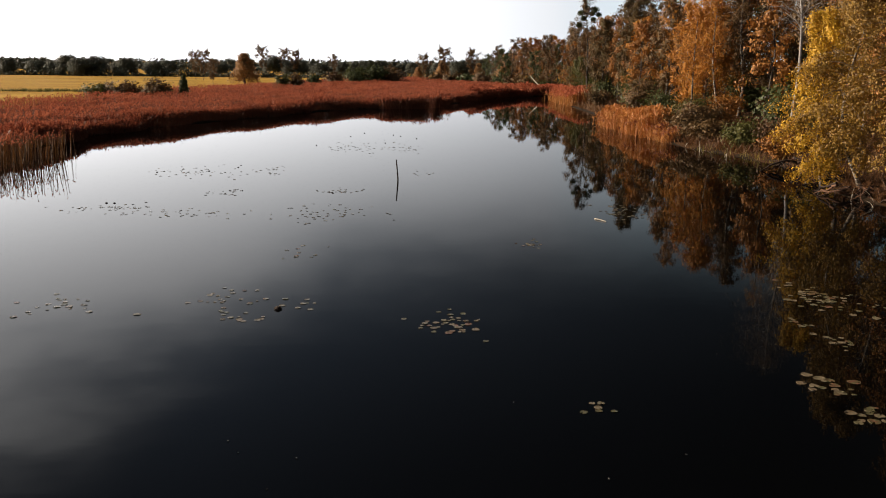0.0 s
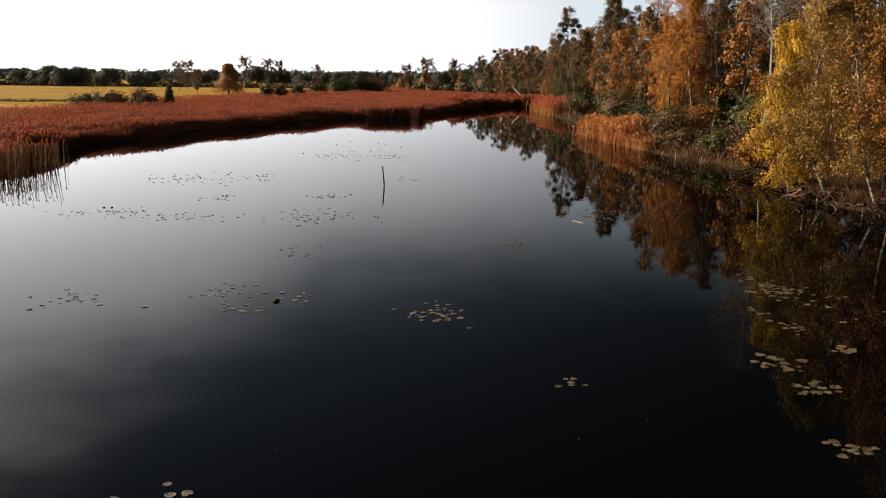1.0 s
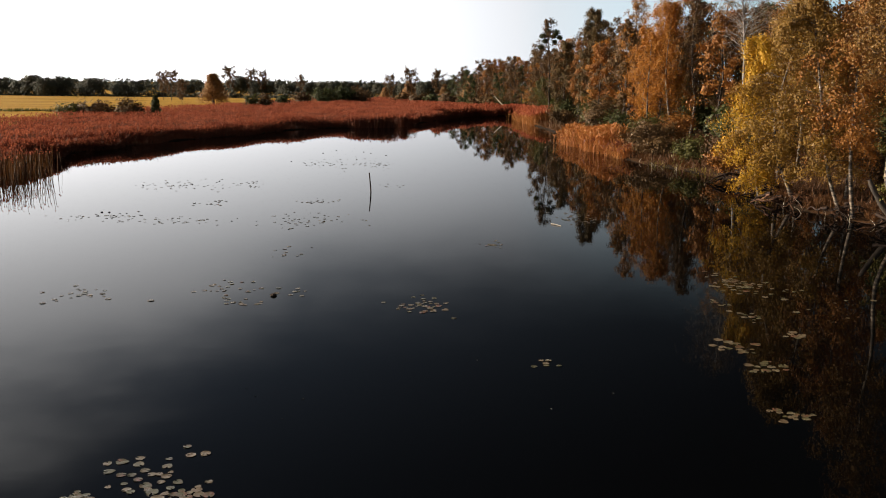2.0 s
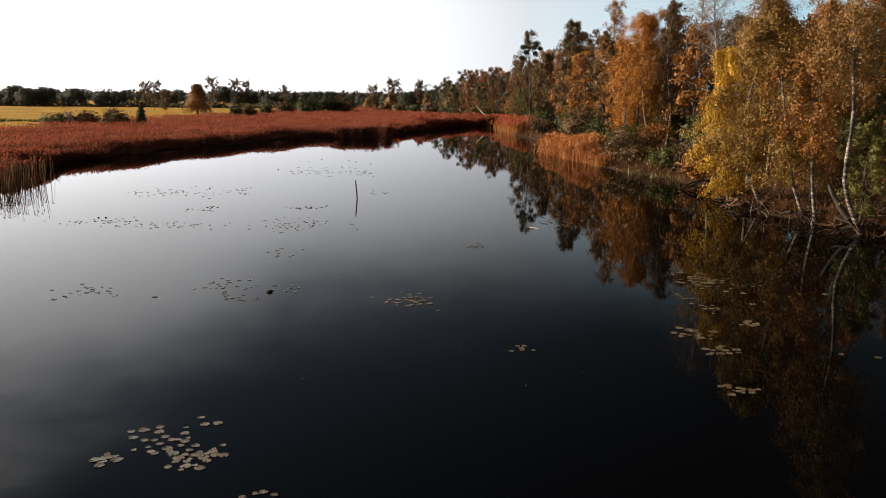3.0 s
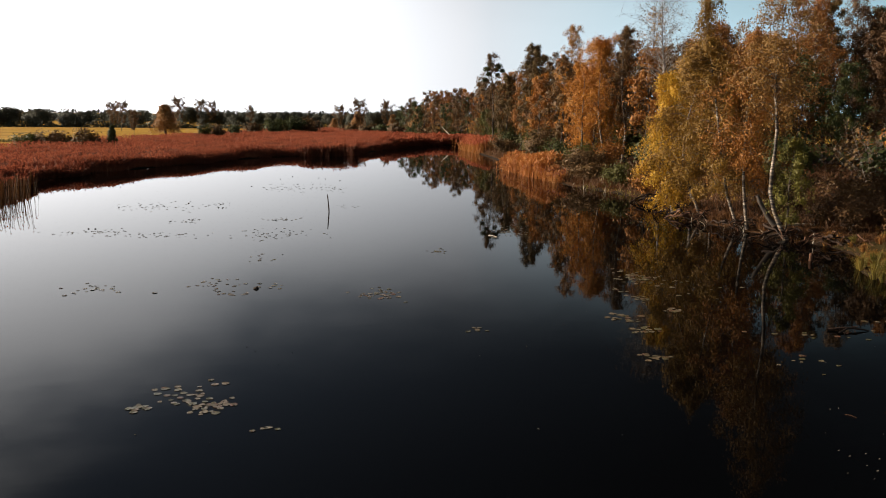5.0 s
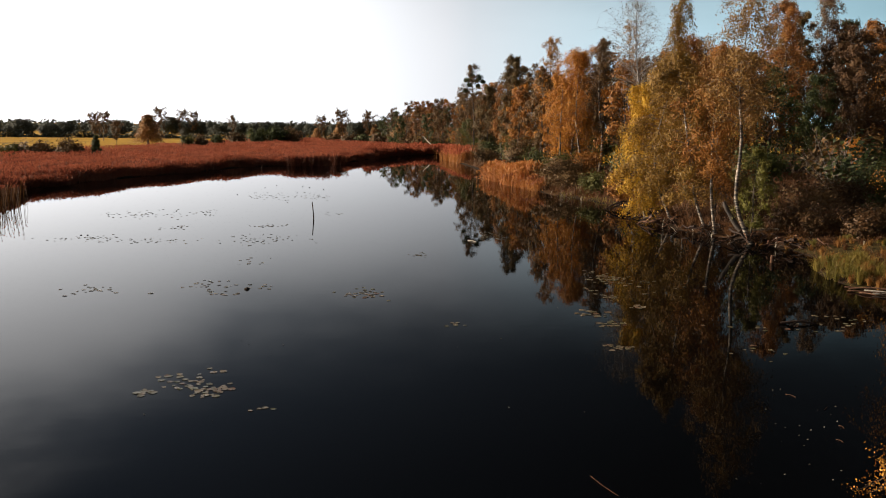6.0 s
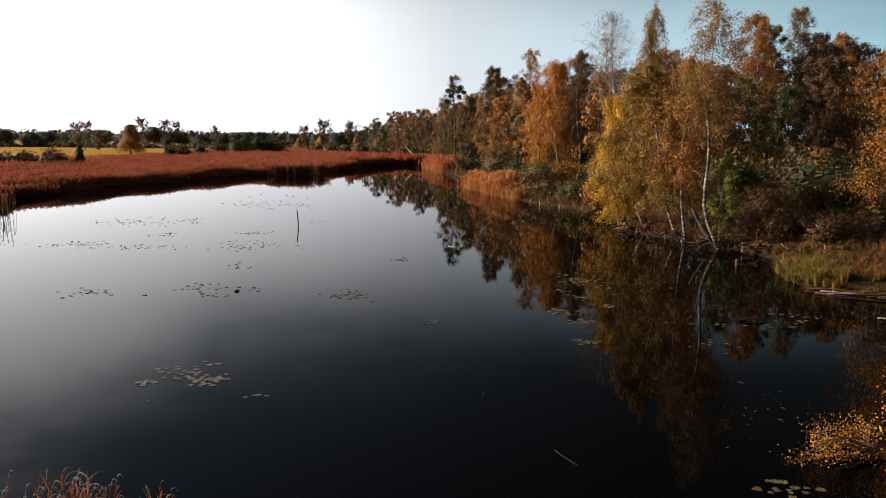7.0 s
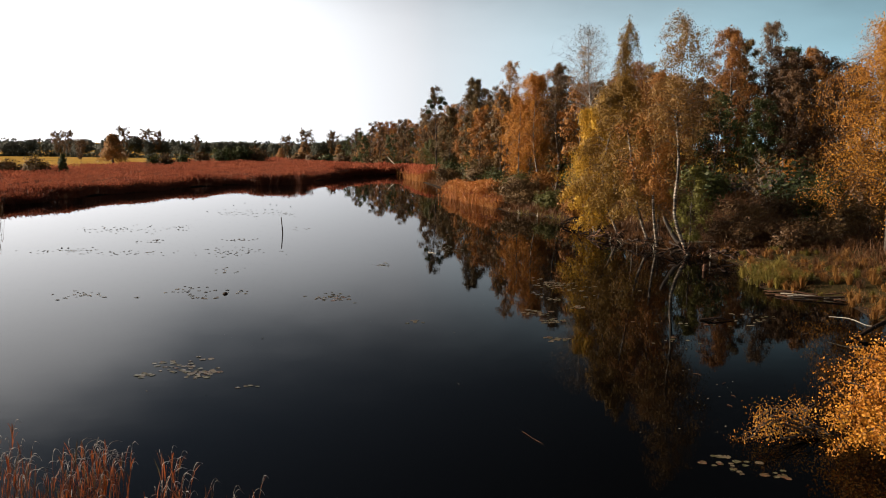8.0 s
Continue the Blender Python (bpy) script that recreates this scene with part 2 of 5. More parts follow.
MEADOW = ground_material("meadow", [(0.40, (0.182, 0.106, 0.011)), (0.5, (0.327, 0.182, 0.02)), (0.60, (0.41, 0.243, 0.034))], 2.0, 0.02, (1, 3, 1))
MUD = ground_material("marsh_mud", [(0.35, (0.009, 0.006, 0.004)), (0.6, (0.03, 0.019, 0.011))], 3.0, 0.3)
LITTER = ground_material("leaf_litter", [(0.32, (0.019, 0.011, 0.006)), (0.5, (0.046, 0.023, 0.011)), (0.65, (0.091, 0.046, 0.018))], 7.0, 0.4)
BANK = ground_material("grassy_bank", [(0.32, (0.014, 0.012, 0.005)), (0.5, (0.038, 0.028, 0.01)), (0.65, (0.068, 0.044, 0.015))], 6.0, 0.5)


# ---- mesh helpers ----
def mesh_of(name, verts, faces, mat, smooth=False):
    """A mesh from arrays: verts (n, 3), faces (k, 4) or (k, 3)."""
    verts, faces = np.asarray(verts, dtype=np.float32), np.asarray(faces, dtype=np.int32)
    me = bpy.data.meshes.new(name)
    k, side = faces.shape
    me.vertices.add(len(verts))
    me.vertices.foreach_set("co", verts.ravel())
    me.loops.add(k * side)
    me.loops.foreach_set("vertex_index", faces.ravel())
    me.polygons.add(k)
    me.polygons.foreach_set("loop_start", np.arange(0, k * side, side, dtype=np.int32))
    me.polygons.foreach_set("use_smooth", np.full(k, smooth, dtype=bool))
    me.materials.append(mat)
    me.update(calc_edges=True)
    return me


def part(name, me, parent, label="", at=None):
    ob = new(name, me)
    ob.parent = parent
    if at is not None:
        ob.matrix_basis = at
    if label:
        ob["label"] = label
    return ob


def empty(name, m, label, category, group=""):
    ob = new(name)
    ob.matrix_world = m
    ob.empty_display_size = 0.3
    return tagged(ob, label, category, group)


class Soup:
    """Collects pieces of geometry into one mesh."""

    def __init__(self):
        self.v, self.f, self.n = [], [], 0

    def add(self, v, f):
        self.v.append(v)
        self.f.append(f + self.n)
        self.n += len(v)

    def tube(self, pts, radii, sides=5):
        pts, radii = np.asarray(pts, float), np.asarray(radii, float)
        k = len(pts)
        tan = np.gradient(pts, axis=0)
        tan /= np.linalg.norm(tan, axis=1)[:, None] + 1e-9
        ref = np.where(np.abs(tan[:, 2:3]) > 0.9, [[1.0, 0, 0]], [[0, 0, 1.0]])
        a = np.cross(tan, ref)
        a /= np.linalg.norm(a, axis=1)[:, None] + 1e-9
        b = np.cross(tan, a)
        ang = np.arange(sides) * 2 * np.pi / sides
        ring = pts[:, None] + radii[:, None, None] * (np.cos(ang)[None, :, None] * a[:, None] + np.sin(ang)[None, :, None] * b[:, None])
        i = np.arange(k - 1)[:, None] * sides
        j = np.arange(sides)[None]
        j2 = (j + 1) % sides
        f = np.stack([i + j, i + j2, i + sides + j2, i + sides + j], -1).reshape(-1, 4)
        self.add(ring.reshape(-1, 3), f)

    def diamonds(self, c, a, b):
        """One four-cornered leaf for each centre c, with half-axes a and b."""
        n = len(c)
        v = np.stack([c + a, c + b, c - a, c - b], 1).reshape(-1, 3)
        self.add(v, np.arange(4 * n).reshape(n, 4))

    def strips(self, base, top, width, wide=0.35):
        """Upright blades from base to top, each a narrowing four-cornered strip with half-width vectors."""
        n = len(base)
        v = np.stack([base - width, base + width, top + width * wide, top - width * wide], 1).reshape(-1, 3)
        self.add(v, np.arange(4 * n).reshape(n, 4))

    def mesh(self, name, mat, smooth=False):
        return mesh_of(name, np.concatenate(self.v), np.concatenate(self.f), mat, smooth)


def unit(v):
    return v / (np.linalg.norm(v, axis=-1, keepdims=True) + 1e-9)


def leaf_cloud(soup, rng, centres, size, droop=0.3, out=None):
    """A leaf at each centre. out: the way out of the crown there, to which the leaves turn their faces, as they do towards the light."""
    n = len(centres)
    if out is None:
        a = unit(rng.normal(size=(n, 3)) + np.array([0, 0, -droop * 2]))
        b = unit(np.cross(a, rng.normal(size=(n, 3))))
    else:
        face = unit(unit(out) + rng.normal(0, 0.42, (n, 3)))
        a = unit(np.cross(face, rng.normal(size=(n, 3))))
        b = np.cross(face, a)
    s = size * rng.uniform(0.6, 1.25, (n, 1))
    soup.diamonds(centres, a * s * 0.62, b * s * 0.42)


def bend(points, k):
    """A smooth line of k points through a few given ones."""
    p = np.asarray(points, float)
    t = np.linspace(0, len(p) - 1, k)
    i = np.clip(t.astype(int), 0, len(p) - 2)
    u = (t - i)[:, None]
    p0, p1, p2, p3 = p[np.maximum(i - 1, 0)], p[i], p[i + 1], p[np.minimum(i + 2, len(p) - 1)]
    return 0.5 * (2 * p1 + (p2 - p0) * u + (2 * p0 - 5 * p1 + 4 * p2 - p3) * u ** 2 + (3 * p1 - p0 - 3 * p2 + p3) * u ** 3)


def tree(name, seed, height, spread, leaf, count, size, bark, first=0.25, droop=0.3, rise=0.6, limbs=34, stem=None, girth=0.0085,
         fill=0.22, twig_mat=None, shape=(0.55, 1.0, 0.25), sides=7, fine=4, even=0.9):
    """A tree as meshes: trunk, limbs and crown. shape: how wide the crown is at its foot, its middle and its tip; even: how evenly leaves fill it."""
    rng = np.random.default_rng(seed)
    if stem is None:
        sway = np.cumsum(rng.normal(0, 0.018 * height, (5, 2)), axis=0)
        sway[0] = 0
        stem = np.column_stack([sway, np.linspace(0, 1, 5) * height])
    axis = bend(stem, 14)
    up = np.linspace(0, 1, 14)
    radius = girth * height * (1 - up) ** 0.8 + 0.012
    radius[0] *= 1.35
    trunk = Soup()
    trunk.tube(axis, radius, sides)
    wood, crown = Soup(), Soup()
    centres = []
    for i in range(limbs):
        h = first + (0.985 - first) * ((i + rng.uniform(0, 1)) / limbs) ** 0.85
        at = np.array([np.interp(h, up, axis[:, c]) for c in range(3)])
        rel = (h - first) / (1 - first)
        wide = np.interp(rel, [0, 0.42, 1], shape) * spread * rng.uniform(0.55, 1.2)
        az = i * 2.399 + rng.normal(0, 0.5)
        out = np.array([math.cos(az), math.sin(az), 0])
        s = np.linspace(0, 1, 6)[:, None]
        line = at + out * wide * s + np.array([0, 0, 1.0]) * wide * (rise * s - droop * 1.5 * s ** 2.2)
        line[1:] += rng.normal(0, 0.05 * wide, (5, 3))
        r0 = max(0.012, 0.4 * np.interp(h, up, radius))
        wood.tube(line, np.linspace(r0, 0.006, 6), 4)
        spots = [line[3:]]
        for j in range(fine):
            k = rng.integers(1, 6)
            d = unit(out * 0.8 + rng.normal(0, 0.8, 3))
            ln = wide * rng.uniform(0.25, 0.55)
            q = np.linspace(0, 1, 4)[:, None]
            tw = line[k] + d * ln * q + np.array([0, 0, -1.0]) * droop * ln * q ** 2
            wood.tube(tw, np.linspace(max(0.006, r0 * 0.35), 0.004, 4), 3)
            spots.append(tw[1:])
        centres.append(np.concatenate(spots))
    centres.append(axis[-3:])
    centres = np.concatenate(centres)
    made = [("trunk", trunk.mesh("trunk", bark, True)), ("branchwork", wood.mesh("branchwork", twig_mat or TWIG, True))]
    if count:
        share = rng.gamma(even, 1.0, len(centres)) + 0.08
        pick = centres[rng.choice(len(centres), count, p=share / share.sum())]
        off = unit(rng.normal(size=(count, 3))) * fill * spread * 0.75 * rng.uniform(0, 1, (count, 1)) ** 0.6
        off[:, 2] -= rng.uniform(0, 1.6, count) * droop * fill * spread
        pos = pick + off
        pos[:, 2] = np.maximum(pos[:, 2], 0.15)
        core = np.column_stack([np.interp(pos[:, 2], axis[:, 2], axis[:, c]) for c in range(2)])
        out = np.column_stack([(pos[:, :2] - core) / spread, 0.35 * (pos[:, 2] / height) ** 2]) * 1.1 + 0.6 * unit(off)
        leaf_cloud(crown, rng, pos, size, droop, out)
        made.append(("crown", crown.mesh("crown", leaf)))
    return made


def plant(name, made, m, label, category="tree", group=""):
    ob = empty(name, m, label, category, group)
    for n, me in made:
        p = part(n, me, ob)
        if n == "branchwork":
            tagged(p, kind="stuff")      # some hundreds of fine twigs
    return ob


# ---- ground and water ----
SHORE = [(18, -13), (20, 0), (22.2, 10), (22.6, 15.8), (23.0, 18.3), (24.4, 21.0), (23.0, 22.2), (21.8, 23.8), (22.3, 27.2), (24.9, 31.5), (25.4, 35.0),
         (24.6, 38.5), (23.4, 42.5), (22.0, 48), (23.0, 54), (24.2, 61), (23.6, 66), (22.8, 71), (20.9, 77), (20.5, 83), (19.4, 92), (18.9, 107),
         (21.2, 125), (21.4, 150), (21.2, 169), (24, 186), (24, 203), (14.5, 194), (8.3, 180), (1.3, 156), (-7.7, 141), (-14.4, 136), (-18.3, 128),
         (-21.3, 118), (-26.3, 107), (-31, 93), (-33, 83), (-32.5, 70), (-34, 57), (-38, 40), (-36, 15), (-24, -4), (-11, -7), (-3, -10), (8, -15)]
SH = np.array(SHORE, float)


def shore_distance(x, y):
    """Metres from the shoreline, positive on land and negative on the water."""
    p = np.stack([np.asarray(x, float).ravel(), np.asarray(y, float).ravel()], 1)
    best = np.full(len(p), 1e9)
    inside = np.zeros(len(p), bool)
    for a, b in zip(SH, np.roll(SH, -1, axis=0)):
        d = b - a
        u = np.clip(((p - a) @ d) / (d @ d), 0, 1)
        best = np.minimum(best, np.hypot(*(p - a - u[:, None] * d).T))
        cross = ((a[1] > p[:, 1]) != (b[1] > p[:, 1])) & (p[:, 0] < (b[0] - a[0]) * (p[:, 1] - a[1]) / (b[1] - a[1] + 1e-12) + a[0])
        inside ^= cross
    return np.where(inside, -best, best)


def ground_z(x, y):
    x, y = np.asarray(x, float).ravel(), np.asarray(y, float).ravel()
    d = shore_distance(x, y)
    lump = 0.11 * np.sin(x * 0.9 + 0.4 * y) * np.sin(y * 0.7 - 0.3 * x) + 0.05 * np.sin(2.3 * x + 1.1) * np.sin(1.9 * y)
    east = np.clip((x - 12) / 10, 0, 1) * np.clip((240 - y) / 60, 0, 1)
    land = 0.10 + 0.22 * (1 - np.exp(-np.maximum(d, 0) / 2.0)) + east * 0.9 * (1 - np.exp(-np.maximum(d, 0) / 14)) + lump * np.clip(d / 2, 0, 1)
    bed = -0.05 - 0.7 * (1 - np.exp(np.minimum(d, 0) / 1.6))
    return np.where(d > 0, land * np.clip(d / 0.35, 0.25, 1), bed)


def lines(fine_from, fine_to, step, reach):
    mid = np.arange(fine_from, fine_to + 0.01, step)
    grow = step * 1.22 ** np.arange(1, 60)
    out = np.cumsum(grow)
    out = out[out < reach]
    return np.concatenate([(fine_from - out)[::-1], mid, fine_to + out])


gx, gy = lines(-70, 60, 0.9, 4500), lines(-25, 215, 1.1, 4500)
xx, yy = np.meshgrid(gx, gy)
zz = ground_z(xx, yy).reshape(xx.shape)
verts = np.stack([xx, yy, zz], -1).reshape(-1, 3)
i, j = np.meshgrid(np.arange(len(gy) - 1), np.arange(len(gx) - 1), indexing="ij")
k = i * len(gx) + j
faces = np.stack([k, k + 1, k + 1 + len(gx), k + len(gx)], -1).reshape(-1, 4)
ground_mesh = mesh_of("ground", verts, faces, MEADOW, True)
for m in (MUD, LITTER, BANK):
    ground_mesh.materials.append(m)
mid = verts[faces].mean(1)
md = shore_distance(mid[:, 0], mid[:, 1])
kind = np.zeros(len(faces), dtype=np.int32)
kind[(md < 26) & (mid[:, 0] < 22)] = 1
kind[(mid[:, 0] > np.interp(mid[:, 1], [60, 120, 160, 208, 334], [-59, -59, -59, -50, -28])) & (mid[:, 1] < 335) & (mid[:, 1] > 20) & (mid[:, 0] < 22)] = 1
kind[(mid[:, 0] > 14) & (mid[:, 0] < 110) & (mid[:, 1] < 330) & (md > 0)] = 2
kind[(mid[:, 0] > 14) & (mid[:, 1] < 36) & (md > 0) & (md < 9)] = 3
kind[md < 0.3] = 1
ground_mesh.polygons.foreach_set("material_index", kind)
tagged(new("ground", ground_mesh), "flat meadow, marsh and leaf-strewn wooded bank round the pond", "ground", kind="structure")

w = np.array([(-90, -60, 0), (60, -60, 0), (60, 230, 0), (-90, 230, 0)], float)
tagged(new("water", mesh_of("water", w, np.array([[0, 1, 2, 3]]), WATER)), "still dark pond water mirroring trees and pale sky", "pond", kind="structure")


# ---- trees ----
def spot(x, y, turn=0.0, scale=1.0, dz=-0.05):
    return pose(x, y, float(ground_z(x, y)[0]) + dz, 0, 0, turn) @ Matrix.Scale(scale, 4)


# the leaning birch at the water's edge, on its mass of roots
RIGHT = np.array([0.988, -0.155])
lean = [(0, 0), (-0.8, 1.6), (-1.25, 3.3), (-1.1, 5.4), (-1.1, 7.2), (-1.3, 8.7), (-1.3, 10.2), (-1.2, 12), (-0.85, 15.7)]
stem = np.array([(*(RIGHT * a), h) for a, h in lean])
plant("birch_tree", tree("birch", 11, 15.7, 3.0, L_FADED, 19000, 0.09, WHITE_BARK, 0.5, 0.4, 0.9, 60, stem, 0.0082, 0.2, fine=7, shape=(0.45, 0.75, 0.6), even=1.5), spot(24.4, 38.4, dz=-0.15),
      "leaning white birch with thin rust-brown crown on bared roots", "tree", "birches on the bank")

NEAR = [
    # x, y, height, spread, leaf, count, size, bark, first, droop, rise, limbs, seed, label
    (22.5, 52.5, 10.6, 2.50, L_YELLOW, 29700, 0.10, BIRCH_BARK, 0.07, 0.5, 0.5, 54, 21, "young birch with bright yellow leaves hanging over the water"),
    (26.0, 48.0, 12.0, 3.38, L_RUST, 26400, 0.10, BIRCH_BARK, 0.16, 0.4, 0.7, 48, 24, "birch with rust-brown leaves behind the bank"),
    (24.9, 39.9, 5.6, 1.44, L_SUNLIT_GREEN, 11000, 0.080, DARK_BARK, 0.08, 0.3, 0.7, 30, 25, "small green-leaved tree beside the leaning birch"),
    (26.8, 60.0, 18.3, 2.25, L_SHADED_OLIVE, 15400, 0.11, BIRCH_BARK, 0.35, 1.3, 0.45, 46, 26, "tall weeping birch with hanging olive leaves"),
    (55.3, 98.0, 21.8, 4.30, L_RUST, 22000, 0.17, BIRCH_BARK, 0.2, 0.3, 0.9, 56, 27, "tall birch with thinning rust-brown crown"),
    (60.7, 102.0, 21.2, 2.70, L_ALDER, 13000, 0.18, DARK_BARK, 0.15, 0.3, 0.9, 46, 28, "slim dark tree behind the rusty birch"),
    (69.6, 112.0, 25.0, 3.50, L_GREY, 15000, 0.16, BIRCH_BARK, 0.34, 0.35, 1.0, 58, 42, "tall birch with sparse grey-brown crown"),
    (69.8, 98.0, 20.0, 3.30, L_RUST, 16000, 0.17, DARK_BARK, 0.15, 0.3, 0.9, 46, 43, "tree with dense russet crown at the wood's edge"),
    (28.6, 107.0, 13.5, 1.88, L_ORANGE, 11000, 0.14, BIRCH_BARK, 0.12, 0.4, 0.8, 44, 32, "slim birch with dense orange foliage"),
    (33.0, 101.0, 17.5, 2.62, L_BROWN, 9900, 0.136, BIRCH_BARK, 0.3, 0.35, 0.9, 44, 33, "birch with brown thinning foliage"),
    (29.7, 121.0, 19.2, 2.62, L_TAN, 7150, 0.160, DARK_BARK, 0.3, 0.2, 1.1, 44, 34, "half-bare tree with a few orange-brown leaves"),
    (29.4, 142.0, 18.0, 3.50, L_ALDER, 24200, 0.176, DARK_BARK, 0.1, 0.2, 0.9, 56, 35, "dense alder with dark brown-green foliage"),
    (26.4, 150.0, 13.4, 2.88, L_ALDER, 14300, 0.176, DARK_BARK, 0.1, 0.2, 0.9, 44, 36, "alder with brown foliage"),
    (25.9, 170.0, 7.6, 2.75, L_MOSS, 10340, 0.160, DARK_BARK, 0.05, 0.2, 0.8, 36, 37, "rounded green willow at the end of the bank"),
    (28.8, 75.0, 19.0, 3.62, L_GREY, 2860, 0.1, GREY_TWIG, 0.45, 0.25, 1.0, 120, 38, "tall bare tree with fine grey twigs"),
    (30.8, 66.0, 14.5, 3.50, L_RUST, 17820, 0.11, BIRCH_BARK, 0.15, 0.35, 0.9, 46, 39, "birch with dense rusty foliage"),
    (74.3, 112.0, 21.5, 3.40, L_GREEN, 18000, 0.18, DARK_BARK, 0.08, 0.2, 0.8, 50, 41, "dark green dense tree inside the wood"),
]
for x, y, h, s, leaf, n, size, bark, first, dr, ri, lb, seed, label in NEAR:
    plant("birch_tree" if bark is BIRCH_BARK else "tree",
          tree("tree", seed, h, s, leaf, n, size, bark, first, dr, ri, lb, fine=6, even=2.6, fill=0.22, girth=0.011 if y > 90 else 0.0085,
               twig_mat=GREY_TWIG if "bare tree with fine" in label else None), spot(x, y), label, "tree", "trees on the wooded bank")

plant("tree", tree("tree", 29, 14.0, 4.3, L_AMBER, 72000, 0.085, DARK_BARK, 0.24, 0.4, 0.7, 110, girth=0.011, fine=6, even=6.0, fill=0.19, shape=(0.8, 1.0, 0.5)), spot(34.9, 33.0),
      "broad tree with glowing amber leaves", "tree", "trees on the wooded bank")

# bent young birches on the roots, their stems leaning out over the water and rising again
LEANERS = [
    (23.13, 49.0, [(0, 0), (-0.9, 2.1), (-1.3, 3.7), (-1.2, 6.2), (-0.3, 9.8), (0, 11.6)], L_SHADED_OLIVE, 30000, 2.9, 0.16, 22, "bent young birch with olive and gold leaves"),
    (23.5, 43.6, [(0, 0), (-0.7, 1.9), (-1.1, 3.8), (-1.7, 7.5), (-2.2, 10.4), (-2.4, 11.6)], L_SHADED_OLIVE, 22000, 2.5, 0.24, 23, "slender birch with olive-brown leaves curving over the water"),
    (23.6, 42.3, [(0, 0), (-0.35, 2.6), (-0.43, 5.2), (-0.4, 8.8), (-0.1, 12.3)], L_RUST, 17000, 2.4, 0.34, 30, "slender white-stemmed birch with rusty leaves"),
]
for x, y, lean, leaf, n, wide, first, seed, label in LEANERS:
    stem = np.array([(*(RIGHT * a), h) for a, h in lean])
    plant("birch_tree", tree("tree", seed, lean[-1][1], wide, leaf, n, 0.10, WHITE_BARK, first, 0.45, 0.6, 50, stem, 0.0085, 0.22, fine=6, even=2.6), spot(x, y, dz=0.1), label, "tree", "birches on the bank")

# white birch stems standing before the orange foliage
plant("birch_tree", tree("tree", 31, 16.0, 3.7, L_ORANGE, 42000, 0.14, WHITE_BARK, 0.07, 0.35, 0.75, 90, girth=0.010, fine=6, even=6.0, fill=0.26, shape=(0.85, 1.0, 0.5)), spot(30.5, 106.0),
      "dense egg-shaped birch with burnt-orange foliage", "tree", "birches on the bank")
STEMS = [(27.9, 101.5, 12.5, 0.009, 'slim white-stemmed birch with thin orange leaves'),
         (30.6, 99.5, 14, 0.010, 'white-stemmed birch with sparse orange crown'),
         (35.4, 107.0, 18, 0.0085, 'bare-stemmed birch with high thin crown'),
         (28.2, 116.4, 15, 0.007, 'slender birch with a few orange leaves')]
for k, (x, y, h, g, label) in enumerate(STEMS):
    plant("birch_tree", tree("tree", 150 + k, h, 1.7, L_ORANGE if k != 2 else L_GREY, 6000, 0.11, WHITE_BARK, 0.3, 0.3, 1.0, 34, girth=g, fine=6, even=1.2, fill=0.2), spot(x, y), label, "tree", "birches on the bank")
fork = [(0, 0, 0), (0.05, 0, 3), (0.25, 0, 8), (0.5, 0.1, 13), (0.6, 0, 20)]
made = tree("tree", 160, 20.5, 2.6, L_AMBER, 3600, 0.11, WHITE_BARK, 0.42, 0.3, 0.9, 36, np.array(fork, float), 0.0125, fine=6, even=1.2, fill=0.2)
sp = Soup()
sp.tube(bend([(0.15, 0, 6.2), (-0.35, 0, 7.6), (-1.0, 0, 10.0), (-1.3, 0, 14.0)], 10), np.linspace(0.11, 0.03, 10), 7)
sp.tube(bend([(0.45, 0, 10.6), (1.1, 0, 11.6), (1.6, 0, 13.6)], 8), np.linspace(0.09, 0.03, 8), 6)
sp.tube(bend([(0.35, 0, 7.6), (1.3, 0.2, 8.3), (1.9, 0.3, 9.4)], 8), np.linspace(0.06, 0.02, 8), 6)
made.append(("forked_limb", sp.mesh("forked_limb", WHITE_BARK, True)))
plant("birch_tree", made, spot(36.4, 102.1), "old white birch with forked stem and few amber leaves", "tree", "birches on the bank")

# bare tree with round green clumps in its crown
made = tree("tree", 51, 18.0, 2.8, L_BROWN, 3500, 0.2, DARK_BARK, 0.2, 0.15, 1.1, 60)
clump_tree = plant("tree", made, spot(25.3, 160.0), "bare tree with round dark mistletoe clumps in its crown", "tree", "trees on the wooded bank")
rng = np.random.default_rng(52)
for dx, dy, z, r in ((-1.6, 0, 15.2, 0.75), (-0.6, 0.5, 16.0, 0.7), (-1.2, -0.4, 14.3, 0.55), (0.8, 0, 15.8, 0.8), (1.5, 0.3, 15.0, 0.6), (0.2, -0.5, 15.1, 0.6), (-1.9, 0, 13.2, 0.6), (0.6, 0.4, 14.2, 0.5)):
    sp = Soup()
    leaf_cloud(sp, rng, unit(rng.normal(size=(420, 3))) * r * rng.uniform(0.2, 1.0, (420, 1)) * [1, 1, 0.8], 0.18, 0)
    part("mistletoe", sp.mesh("mistletoe", L_GREEN), clump_tree, "round dark green mistletoe clump", pose(dx, dy, z))

